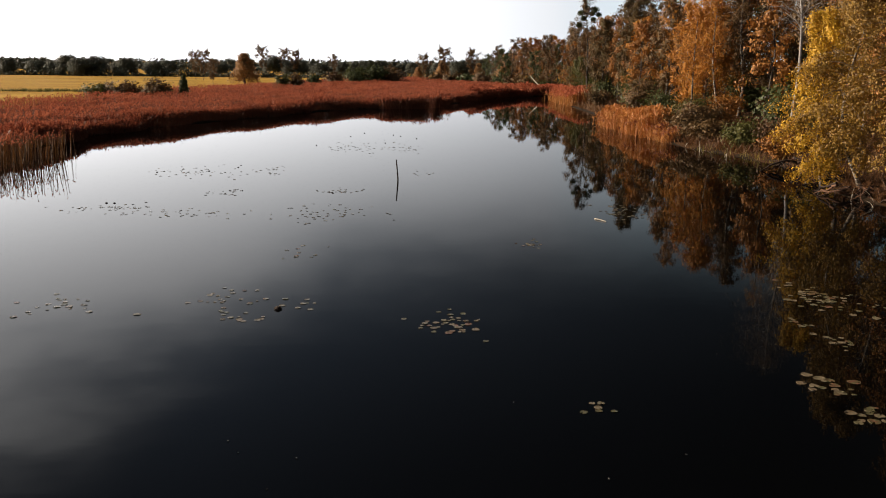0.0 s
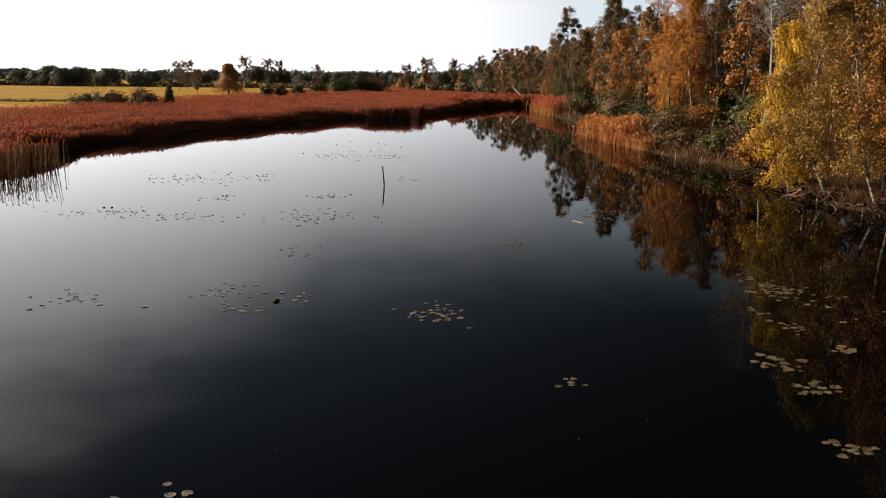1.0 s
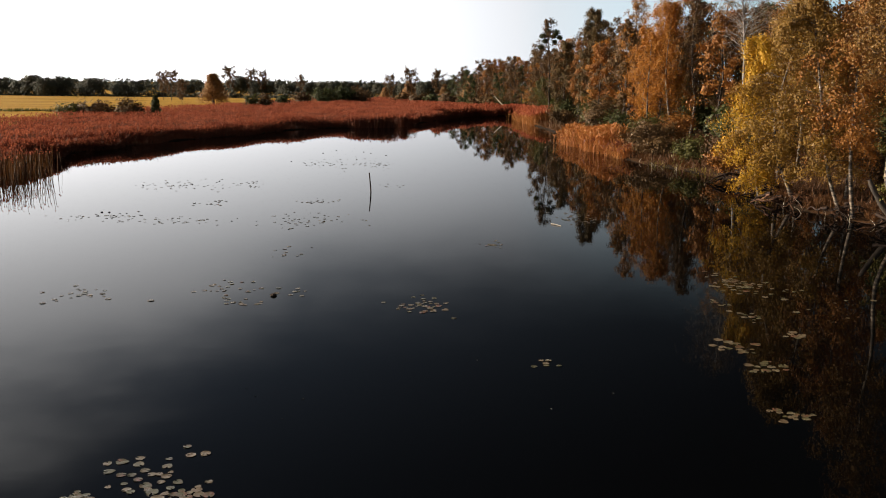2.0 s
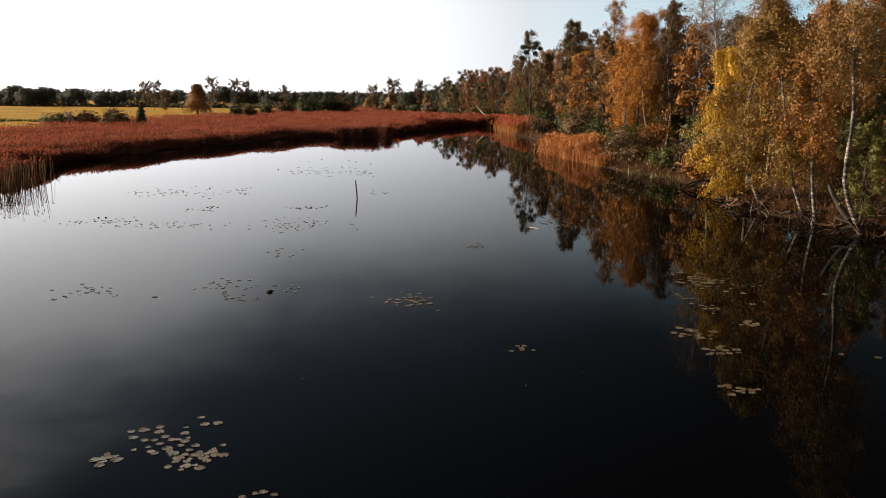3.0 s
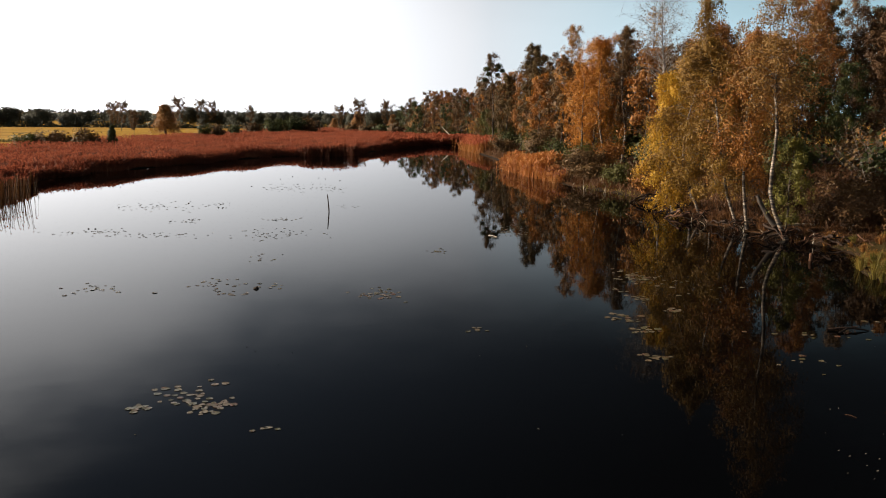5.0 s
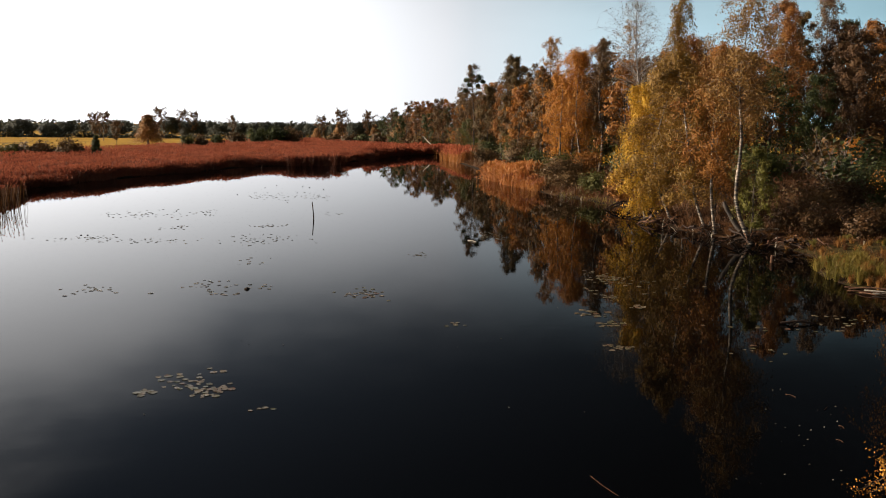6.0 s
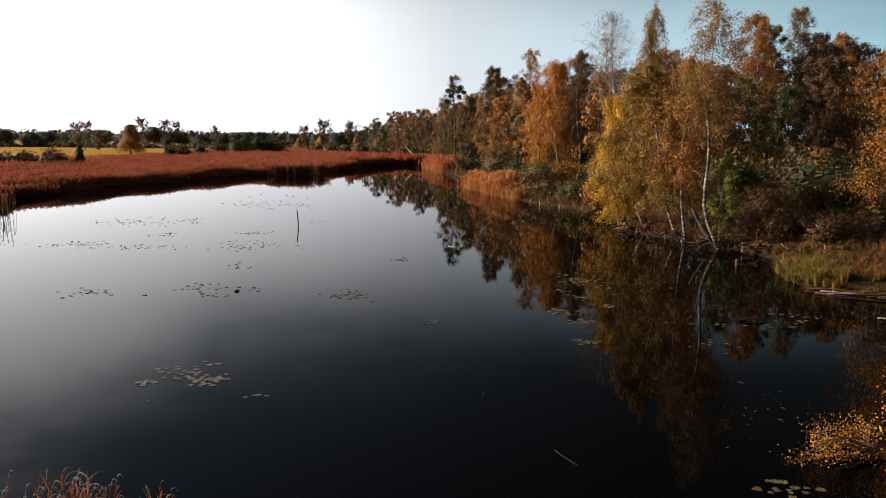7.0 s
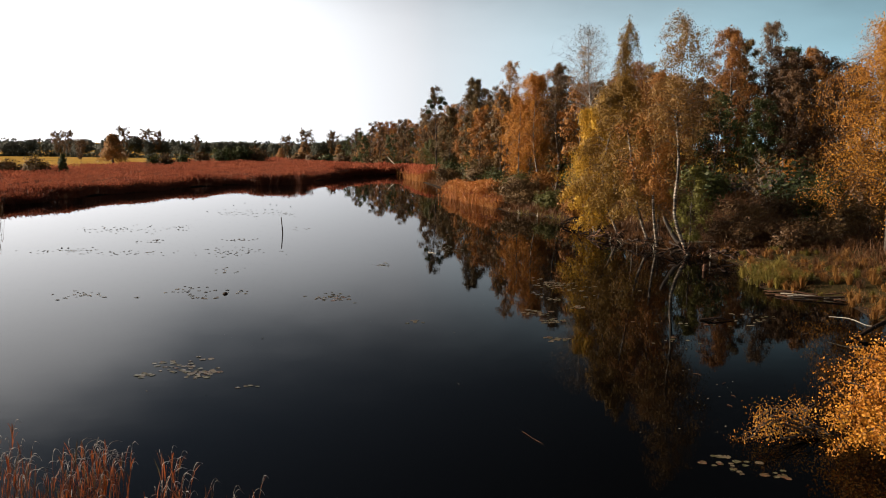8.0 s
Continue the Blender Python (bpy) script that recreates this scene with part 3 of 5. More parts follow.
# the wood behind: shared meshes, each tree its own thing
WOOD = []
for seed, h, s, leaf, n, bark, first, label in (
        (61, 14.0, 3.0, L_RUST, 4700, DARK_BARK, 0.15, "birch with rust-brown foliage in the wood"),
        (62, 15.5, 3.2, L_BROWN, 5000, DARK_BARK, 0.12, "tree with dull brown foliage in the wood"),
        (63, 13.0, 3.4, L_GREEN, 4700, DARK_BARK, 0.08, "dark green tree in the wood"),
        (64, 16.0, 3.0, L_RUST, 4400, DARK_BARK, 0.25, "tree with thin russet crown in the wood"),
        (65, 14.5, 2.8, L_ORANGE, 4700, BIRCH_BARK, 0.15, "birch with orange foliage in the wood"),
        (66, 15.0, 3.0, L_GREY, 4000, BIRCH_BARK, 0.3, "birch with sparse grey-brown crown in the wood")):
    WOOD.append((tree("tree", seed, h, s, leaf, int(0.75 * n), 0.26, bark, first, 0.3, 0.9, 26, fine=1, even=4.0, fill=0.3, shape=(0.75, 1.0, 0.4)), label, "birch_tree" if bark is BIRCH_BARK else "tree"))
rng = np.random.default_rng(70)
DEEP = []
BEHIND = [(48.6, 124.4, 17.0), (49.8, 118.8, 16.8), (52.5, 116.0, 17.0), (54.6, 113.2, 15.6), (56.1, 110.4, 14.7), (57.5, 107.6, 14.9),
          (60.2, 104.8, 16.1), (62.4, 103.4, 14.8), (65.2, 102.0, 16.8), (67.5, 100.6, 19.0), (69.3, 99.2, 18.4), (71.9, 99.2, 18.3),
          (73.1, 96.4, 17.3), (57.0, 90.8, 12.3), (60.9, 88.0, 14.9), (63.1, 86.6, 14.2)]
FAR_END = [(24.5, 212, 1, 0.72), (28.5, 209, 0, 0.78), (32.0, 206, 3, 0.85), (22.0, 222, 2, 0.72), (26.0, 218, 1, 0.82), (30.0, 214, 4, 0.8), (34.5, 210, 1, 0.92), (19.5, 234, 1, 0.74),
           (23.5, 230, 0, 0.8), (31.5, 222, 2, 0.88), (36.0, 217, 0, 0.95), (17.0, 247, 2, 0.8), (20.5, 243, 3, 0.82), (25.5, 240, 1, 0.88), (29.5, 236, 0, 0.92), (34.0, 230, 1, 0.95),
           (14.5, 262, 1, 0.74), (18.5, 258, 1, 0.86), (27.5, 200, 1, 0.6), (31.0, 196, 0, 0.74), (29.0, 188, 1, 0.74), (33.0, 185, 3, 0.86), (28.0, 180, 0, 0.62), (12.0, 275, 2, 0.7),
           (27.0, 178, 1, 0.9), (30.4, 172, 0, 1.08), (32.7, 166, 1, 1.1), (36.8, 160, 2, 1.12), (36.6, 150, 1, 1.0), (33.2, 156, 1, 1.1), (34.0, 132, 0, 1.0), (39.8, 118, 1, 1.08), (39.5, 125, 2, 1.05)]
for seed, h, leaf, label in ((67, 14.0, L_GREEN, "dark green tree deep in the wood"), (68, 15.0, L_BROWN, "dark brown tree deep in the wood"), (69, 14.5, L_DULL_SHADED, "dull russet tree deep in the wood")):
    DEEP.append((tree("tree", seed, h, 3.6, leaf, 2600, 0.34, DARK_BARK, 0.04, 0.2, 0.8, 18, fine=1, sides=4, even=4.0, fill=0.34, shape=(0.9, 1.0, 0.5)), label, "tree"))
EDGE = []
for seed, h, leaf, label in ((167, 14.0, L_GREEN, "dark green tree inside the wood"), (168, 15.0, L_BROWN, "dark brown tree inside the wood"), (169, 14.5, L_DULL_SHADED, "dull russet tree inside the wood")):
    EDGE.append((tree("tree", seed, h, 3.3, leaf, 9000, 0.19, DARK_BARK, 0.04, 0.2, 0.8, 34, fine=2, sides=5, even=3.0, fill=0.26, shape=(0.9, 1.0, 0.45)), label, "tree"))
taken = [(n[0], n[1]) for n in NEAR] + [(34.9, 33.0), (30.5, 106.0)] + [(25.3, 160)]
for x, y in ((68.8, 74.5), (78.0, 68.2), (87.4, 77.5), (76.5, 86.9), (93.5, 65.2), (102.9, 77.5), (90.5, 93.0), (112.2, 86.9), (84.2, 55.9), (99.8, 52.8), (71.9, 60.5), (67.2, 86.9), (73.4, 97.7), (82.7, 105.5), (95.1, 111.7), (109.0, 102.4), (70.3, 114.8), (81.2, 124.1), (121.5, 74.5), (62.6, 77.5), (33, 232), (27, 226), (30, 250), (24, 256), (28, 278), (34, 290), (23, 300), (38, 262), (36, 215), (19, 318)):
    me, label, nm = DEEP[int(rng.integers(3))]
    plant(nm, me, spot(x, y, rng.uniform(0, 360), rng.uniform(0.85, 1.1) if x > 40 else rng.uniform(0.62, 0.78)), label, "tree", "trees of the wood")
    taken.append((x, y))
for x, y, h in BEHIND:
    me, label, nm = EDGE[int(rng.choice(3, p=[0.45, 0.3, 0.25]))]
    plant(nm, me, spot(x, y, rng.uniform(0, 360), h / 14.3), label, "tree", "trees of the wood")
    taken.append((x, y))
for x, y, k, s in FAR_END:
    me, label, nm = WOOD[k]
    plant(nm, me, spot(x, y, rng.uniform(0, 360), s), label, "tree", "trees of the wood")
    taken.append((x, y))
for row, (off, step) in enumerate(((6, 7.0), (12, 6.5), (19, 6.0), (27, 6.5))):
    y = 34.0 + row * 2
    while y < 330:
        base = 23 if y < 205 else 23 - (y - 205) * 0.05
        x = base + off + rng.normal(0, 1.3) + (6 if y < 60 else 0)
        yy_ = y + rng.normal(0, 1.5)
        if (y > 84 or row == 0) and min(math.hypot(x - a, yy_ - b) for a, b in taken) > 3.2 and (row < 2 or y < (240 if row == 2 else 140)) and (row > 0 or y > 112):
            which = rng.choice(6, p=[0.24, 0.24, 0.14, 0.16, 0.08, 0.14])
            me, label, nm = WOOD[int(which)] if row < 2 else DEEP[int(rng.integers(3))]
            plant(nm, me, spot(x, yy_, rng.uniform(0, 360), rng.uniform(0.8, 1.08) * (0.95 if row else 0.85)), label, "tree", "trees of the wood")
            taken.append((x, yy_))
        y += step * (1 + max(0, y - 120) / 420)

# far trees beyond the meadow
def round_tree(seed, lumps, leaf, count, size, wide, cone=False):
    """A broad tree seen from far off, ten metres high: a short trunk and a crown of overlapping rounded lumps of leaves."""
    rng = np.random.default_rng(seed)
    trunk, wood, crown = Soup(), Soup(), Soup()
    trunk.tube(bend([(0, 0, 0), (rng.normal(0, 0.1), 0, 2), (rng.normal(0, 0.3), 0, 5)], 6), np.linspace(0.42, 0.2, 6), 6)
    pts, outs = [], []
    for i in range(lumps):
        z = 0.18 + 0.66 * (i + rng.uniform(0, 1)) / lumps
        reach = wide * ((1.0 - z) * 1.15 if cone else math.sqrt(max(0.05, 1 - ((z - 0.42) / 0.55) ** 2)))
        az = i * 2.4 + rng.normal(0, 0.4)
        c = np.array([math.cos(az) * reach * 0.62, math.sin(az) * reach * 0.62, z * 10])
        r = (0.42 * reach + 0.5) * rng.uniform(0.8, 1.2)
        wood.tube(bend([(0, 0, 2.5), c * [0.5, 0.5, 0.7] + [0, 0, 0.6], c], 5), np.linspace(0.14, 0.04, 5), 4)
        n = count // lumps
        way = unit(rng.normal(size=(n, 3)))
        outs.append(way + 0.5 * unit(c - [0, 0, 4.0]))
        pts.append(c + way * r * [1.15, 1.15, 0.8] * rng.uniform(0.1, 1, (n, 1)) ** 0.45)
    leaf_cloud(crown, rng, np.concatenate(pts), size, 0, np.concatenate(outs))
    return [("trunk", trunk.mesh("trunk", DARK_BARK, True)), ("branchwork", wood.mesh("branchwork", DARK_BARK, True)), ("crown", crown.mesh("crown", leaf))]


FAR = [round_tree(81, 13, L_FAR, 5600, 0.5, 5.4), round_tree(82, 16, L_FAR, 5600, 0.5, 6.2),
       tree("tree", 83, 10, 2.8, L_BROWN, 3600, 0.26, DARK_BARK, 0.25, 0.1, 0.8, 26, shape=(0.5, 1.0, 0.7), fill=0.26, sides=4, fine=4, even=1.2),
       round_tree(84, 26, L_TAN, 9000, 0.3, 4.0, True), round_tree(85, 22, L_GREEN, 6000, 0.26, 2.2, True)]
FAR_LABEL = ["round dark oak at the edge of the meadow", "dark broad oak at the edge of the meadow", "airy half-bare tree beyond the meadow",
             "brown-leaved tree beyond the reeds", "small dark green tree at the edge of the reeds"]
FAR_PLACES = [
    # which, x, y, height
    (0, -186, 385, 9.0), (1, -178, 395, 8.2), (0, -160, 385, 11.0), (1, -153, 380, 9.6), (0, -149, 388, 10.4), (1, -168, 390, 8.4), (0, -135, 385, 9.6), (1, -123, 385, 7.6),
    (0, -117, 385, 8.6), (1, -199, 390, 8.4), (0, -142, 395, 7.8), (2, -88, 320, 11.0), (2, -84, 315, 11.5), (1, -112, 420, 8.2), (1, -99, 400, 7.6), (2, -61.5, 240, 8.0),
    (4, -44.5, 154, 5.2), (3, -53.4, 242, 10.6), (2, -88, 440, 15.5), (0, -85, 450, 12.0), (0, -75, 440, 9.5), (2, -79, 445, 14.5), (2, -72, 435, 13.5), (0, -70, 440, 9.0),
    (0, -68, 470, 8.6), (1, -62, 480, 8.2), (0, -56, 470, 8.4), (2, -54, 440, 11.5), (1, -193, 400, 7.6), (0, -173, 400, 7.4), (1, -129, 400, 7.8), (0, -105, 410, 7.6), (1, -93, 420, 7.4), (0, -80, 460, 8.0), (1, -64, 465, 7.6), (1, -36, 475, 8.4), (1, -22, 470, 8.0), (0, -16, 460, 8.6), (1, -9, 455, 8.0), (0, -3, 440, 8.6), (0, -51, 450, 8.4), (1, -46, 460, 9.0), (0, -40, 470, 9.4), (0, -33, 470, 9.8), (0, -28, 480, 9.0),
    (2, -8.5, 345, 11.0), (3, -10, 340, 6.0), (2, 0.2, 345, 13.8), (3, -0.8, 350, 9.5), (2, 10.5, 340, 13.0), (0, 6, 380, 10.0), (0, 11, 385, 10.0), (0, 16, 380, 11.0),
    (4, 18.2, 300, 13.5), (3, 19.6, 285, 11.5), (3, 13, 345, 8.0), (0, 3, 390, 9.0), (0, 21, 330, 12.0),
]
rng = np.random.default_rng(90)
for which, x, y, h in FAR_PLACES:
    plant("tree", FAR[which], spot(x, y, rng.uniform(0, 360), h * (0.084 if which < 3 else 0.096)), FAR_LABEL[which], "tree", "far trees")

# far wood on the horizon
sp = Soup()
rng = np.random.default_rng(95)
for x in np.arange(-420, 60, 5.0):
    d = 640 + 40 * math.sin(x * 0.03) + rng.uniform(-15, 15)
    n = 150
    r = rng.uniform(3.5, 6)
    c = unit(rng.normal(size=(n, 3))) * np.array([r, r, rng.uniform(3.2, 4.8)]) * rng.uniform(0.5, 1.0, (n, 1)) + np.array([x, d, 4.6])
    c[:, 2] = np.maximum(c[:, 2], 0.3)
    leaf_cloud(sp, rng, c, 1.6, 0)
n = 9000
low_x = rng.uniform(-430, 70, n)
leaf_cloud(sp, rng, np.column_stack([low_x, 615 + rng.normal(0, 5, n), rng.uniform(0.2, 1, n) * (5.0 + np.sin(0.11 * low_x) + 0.8 * np.sin(0.31 * low_x))]), 1.7, 0)
tagged(new("far_wood", sp.mesh("far_wood", L_FAR)), "dark hazy wood along the horizon", "wood", kind="stuff")


# low dark line of leaves along the field's far edge
sp = Soup()
n = 7500
c = np.column_stack([rng.uniform(-240, 0, n), 381 + rng.normal(0, 1.5, n), rng.uniform(0.1, 1, n) ** 1.3])
c[:, 2] *= 2.4 + 0.8 * np.sin(0.21 * c[:, 0]) + 0.6 * np.sin(0.57 * c[:, 0] + 1)
leaf_cloud(sp, rng, c, 0.9, 0)
tagged(new("hedge", sp.mesh("hedge", L_FAR)), "low dark line of leaves along the far edge of the meadow", "hedge", kind="stuff")


# ---- bushes ----
def bush(seed, h, r, leaf, count, size, stems=16, bark=None):
    rng = np.random.default_rng(seed)
    wood, crown, pts = Soup(), Soup(), []
    for i in range(stems):
        az, out = rng.uniform(0, 6.28), r * rng.uniform(0.3, 1.0)
        top = np.array([math.cos(az) * out, math.sin(az) * out, h * rng.uniform(0.55, 1.0) * (1 - 0.35 * (out / r) ** 2)])
        ln = bend([(0, 0, 0), top * np.array([0.35, 0.35, 0.6]) + rng.normal(0, 0.08 * r, 3), top], 6)
        wood.tube(ln, np.linspace(0.03, 0.006, 6), 4)
        pts.append(ln[2:])
        for q in range(4):
            a = ln[rng.integers(2, 6)]
            b = a + unit(rng.normal(size=3) + [0, 0, 0.5]) * r * 0.35
            wood.tube(bend([a, (a + b) / 2 + rng.normal(0, 0.04, 3), b], 4), np.linspace(0.012, 0.004, 4), 3)
            pts.append(np.array([b, (a + b) / 2]))
    pts = np.concatenate(pts)
    made = [("branchwork", wood.mesh("branchwork", bark or TWIG, True))]
    if count:
        c = pts[rng.integers(0, len(pts), count)] + rng.normal(0, 0.13 * r, (count, 3))
        c[:, 2] = np.maximum(c[:, 2], 0.05)
        leaf_cloud(crown, rng, c, size, 0.2, c / [r, r, h] + [0, 0, 0.2])
        made.append(("foliage", crown.mesh("foliage", leaf)))
    return made


BUSHES = [
    (42.0, 56, 5.0, 4.0, L_GREEN, 1900, 0.4, "dense dark bush deep in the wood"),
    (46.0, 50, 4.6, 4.0, L_DULL_SHADED, 1900, 0.4, "dense russet bush deep in the wood"),
    (49.0, 44, 4.6, 4.0, L_GREEN, 1900, 0.4, "dense dark bush deep in the wood"),
    (52.0, 56, 5.0, 4.4, L_BROWN, 1900, 0.42, "dense brown bush deep in the wood"),
    (44.0, 38, 4.0, 3.6, L_DULL_SHADED, 1900, 0.34, "dense russet bush at the wood's edge"),
    (50.0, 36, 4.4, 4.0, L_GREEN, 1900, 0.38, "dense dark bush at the wood's edge"),
    (40.0, 70, 4.6, 4.0, L_GREEN, 1900, 0.4, "dense dark bush deep in the wood"),
    (47.0, 66, 4.8, 4.4, L_BROWN, 1900, 0.42, "dense brown bush deep in the wood"),
    (33.5, 88, 4.2, 3.6, L_GREEN, 1900, 0.38, "dense dark bush deep in the wood"),
    (37.0, 104, 4.6, 4.0, L_GREEN, 1900, 0.4, "dense dark bush deep in the wood"),
    (22.3, 82.5, 2.4, 2.0, L_BROWN, 4200, 0.18, "brown willow bush at the water"),
    (24.8, 73.5, 2.0, 1.8, L_MOSS, 3200, 0.18, "moss-green bush at the water"),
    (25.0, 66.5, 1.8, 1.6, L_RUST, 3200, 0.16, "low russet bush at the water"),
    # x, y, height, radius, leaf, count, leaf size, label
    (-53.5, 150, 3.2, 3.0, L_BROWN, 3000, 0.35, "grey-green willow bush at the meadow's edge"),
    (-49.5, 155, 3.1, 2.6, L_BROWN, 2600, 0.35, "grey-green willow bush at the meadow's edge"),
    (-57.5, 150, 2.4, 2.6, L_MOSS, 2200, 0.35, "low willow bush at the meadow's edge"),
    (-38.0, 210, 4.0, 1.8, L_MOSS, 1200, 0.4, "small bush behind the reeds"),
    (-35.0, 212, 3.8, 2.2, L_BROWN, 1200, 0.4, "brown bush behind the reeds"),
    (-32.5, 225, 4.0, 1.8, L_GREEN, 1200, 0.4, "dark bush behind the reeds"),
    (-30.5, 250, 4.6, 2.6, L_BROWN, 1400, 0.45, "brown bush behind the reeds"),
    (-25.5, 262, 5.0, 4.2, L_GREEN, 2600, 0.5, "dark green bush behind the reeds"),
    (-20.0, 266, 5.4, 4.2, L_GREEN, 2600, 0.5, "dark green bush behind the reeds"),
    (-15.0, 268, 5.2, 4.0, L_BROWN, 2400, 0.5, "dark brown bush behind the reeds"),
    (3.0, 282, 3.4, 3.2, L_BROWN, 800, 0.7, "low brown bush behind the reeds"),
    (7.5, 276, 3.2, 3.2, L_GREEN, 800, 0.7, "low dark bush behind the reeds"),
    (11.5, 268, 3.4, 3.2, L_BROWN, 800, 0.7, "low brown bush behind the reeds"),
    (15.5, 256, 3.2, 3.0, L_GREEN, 800, 0.65, "low dark bush behind the reeds"),
    (18.5, 244, 3.2, 3.0, L_BROWN, 800, 0.65, "low brown bush behind the reeds"),
    (21.5, 232, 3.0, 2.8, L_BROWN, 800, 0.6, "low brown bush behind the reeds"),
    (24.0, 221, 3.0, 2.8, L_GREEN, 800, 0.6, "low dark bush behind the reeds"),
    (-3.0, 288, 3.4, 3.4, L_BROWN, 800, 0.7, "low brown bush behind the reeds"),
    (25.0, 92, 3.0, 2.6, L_MOSS, 5200, 0.2, "willow bush with fading green leaves on the bank"),
    (24.5, 86, 3.2, 2.4, L_BROWN, 4200, 0.2, "brown bush on the bank"),
    (23.2, 79, 1.8, 1.8, L_BROWN, 3200, 0.18, "low brown bush at the water"),
    (26.0, 118, 4.6, 2.4, L_BROWN, 4200, 0.22, "tall brown bush under the trees"),
    (27.0, 130, 5.2, 2.8, L_MOSS, 3600, 0.24, "tall moss-green bush under the trees"),
    (24.0, 140, 2.6, 2.4, L_BROWN, 3000, 0.26, "brown bush at the water"),
    (27.5, 112, 2.8, 2.6, L_GREEN, 3600, 0.22, "dark green bush under the trees"),
    (26.5, 150, 3.8, 3.0, L_GREEN, 3600, 0.28, "dark green bush under the trees"),
    (29.0, 94, 3.4, 2.8, L_RUST, 3600, 0.22, "russet bush under the birches"),
    (33.0, 80, 4.4, 3.4, L_GREEN, 4200, 0.24, "dark bush inside the wood"),
    (27.0, 70, 2.6, 2.4, L_DULL_SHADED, 4200, 0.18, "russet bush on the bank"),
    (34.5, 46, 3.0, 2.6, L_DULL_SHADED, 4200, 0.17, "russet undergrowth at the wood's edge"),
    (39.0, 48, 4.0, 2.8, L_GREEN, 3600, 0.2, "dark bush at the wood's edge"),
    (30.0, 52, 3.2, 2.4, L_DULL_SHADED, 4200, 0.17, "russet bush behind the birches"),
    (36.5, 40, 2.6, 2.4, L_BROWN, 3600, 0.17, "brown undergrowth at the wood's edge"),
    # four thickets added to darken the shadowed hollow behind the grass
    (30.5, 40.5, 1.6, 1.9, L_DULL_SHADED, 4200, 0.13, "added dark russet thicket deepening the shade at the wood's edge"),
    (33.0, 38.6, 1.5, 1.9, L_BROWN, 4200, 0.13, "added dark brown thicket deepening the shade at the wood's edge"),
    (28.6, 42.0, 1.7, 1.6, L_DULL_SHADED, 3600, 0.13, "added dark russet thicket deepening the shade behind the bank"),
    (31.5, 44.5, 2.2, 2.2, L_BROWN, 4600, 0.14, "added brown thicket deepening the shade inside the wood's edge"),
    (28.2, 38.5, 1.7, 1.1, L_DULL_SHADED, 2200, 0.12, "low russet bush on the bank"),
    (30.2, 36.5, 1.5, 1.3, L_DULL_SHADED, 2000, 0.12, "low russet bush on the bank"),
]
for seed, (x, y, h, r, leaf, n, size, label) in enumerate(BUSHES):
    plant("bush", bush(200 + seed, h, r, leaf, n, size), spot(x, y), label, "bush", "bushes")
plant("bush", bush(240, 6.4, 3.2, L_RUST, 160, 0.14, 40, GREY_TWIG), spot(41.0, 58.0), "bare bush of fine reddish-grey twigs", "bush", "bushes")
plant("sapling", tree("tree", 241, 5.2, 1.5, L_ORANGE, 2400, 0.14, DARK_BARK, 0.35, 0.3, 0.8, 20), spot(42.8, 59.0), "thin orange-leaved sapling at the wood's edge", "tree")

# amber willow bush leaning over the water
def overhang(seed, h, tips, leaf, count, size, shoots, loose=0.42):
    rng = np.random.default_rng(seed)
    wood, crown, pts = Soup(), Soup(), []
    for tip in tips:
        tip = np.array(tip, float)
        for q in range(shoots):
            end = tip + rng.normal(0, loose, 3) * np.array([1, 1, 0.6])
            ln = bend([(0, 0, 0), tip * 0.4 + np.array([0, 0, h * 0.75]) + rng.normal(0, 0.3, 3), end * 0.8 + np.array([0, 0, 0.35]), end], 9)
            ln[:, 2] = np.maximum(ln[:, 2], 0.12)
            wood.tube(ln, np.linspace(0.03, 0.004, 9), 5)
            pts.append(ln[3:])
            for s in range(5):
                a = ln[rng.integers(3, 9)]
                b = a + unit(rng.normal(size=3)) * loose * 1.2
                wood.tube(np.array([a, (a + b) / 2, b]), [0.01, 0.007, 0.004], 3)
                pts.append(np.array([(a + b) / 2, b, b]))
    pts = np.concatenate(pts)
    c = pts[rng.integers(0, len(pts), count)] + rng.normal(0, 0.13, (count, 3))
    c[:, 2] = np.maximum(c[:, 2], 0.04)
    leaf_cloud(crown, rng, c, size, 0.1)
    return [("branchwork", wood.mesh("branchwork", DARK_BARK, True)), ("foliage", crown.mesh("foliage", leaf))]


plant("bush", overhang(250, 1.2, [(-2.6, 0.2, 0.5), (-2.3, -0.8, 0.4), (-2.2, 0.8, 1.0), (-1.6, -0.2, 1.3), (-1.2, 1.2, 1.6), (-1.3, -1.4, 0.6), (-0.3, 0.3, 2.0), (-0.2, -1.6, 1.0), (0.8, -0.8, 1.8), (0.9, 0.9, 2.3), (-1.9, -1.1, 0.8)], L_COPPER, 34000, 0.055, 9),
      pose(14.3, 1.2, 0.0), "amber-leaved willow bush leaning over the water", "bush")
plant("bush", overhang(251, 0.35, [(-1.6, -0.1, 0.2), (-1.1, 0.2, 0.25), (-2.1, -0.1, 0.2), (-1.7, -0.6, 0.15), (-0.6, 0.0, 0.3)], L_COPPER, 1800, 0.036, 2, 0.26),
      pose(11.5, 2.45, 0.0), "low spray of amber willow twigs on the water", "bush")


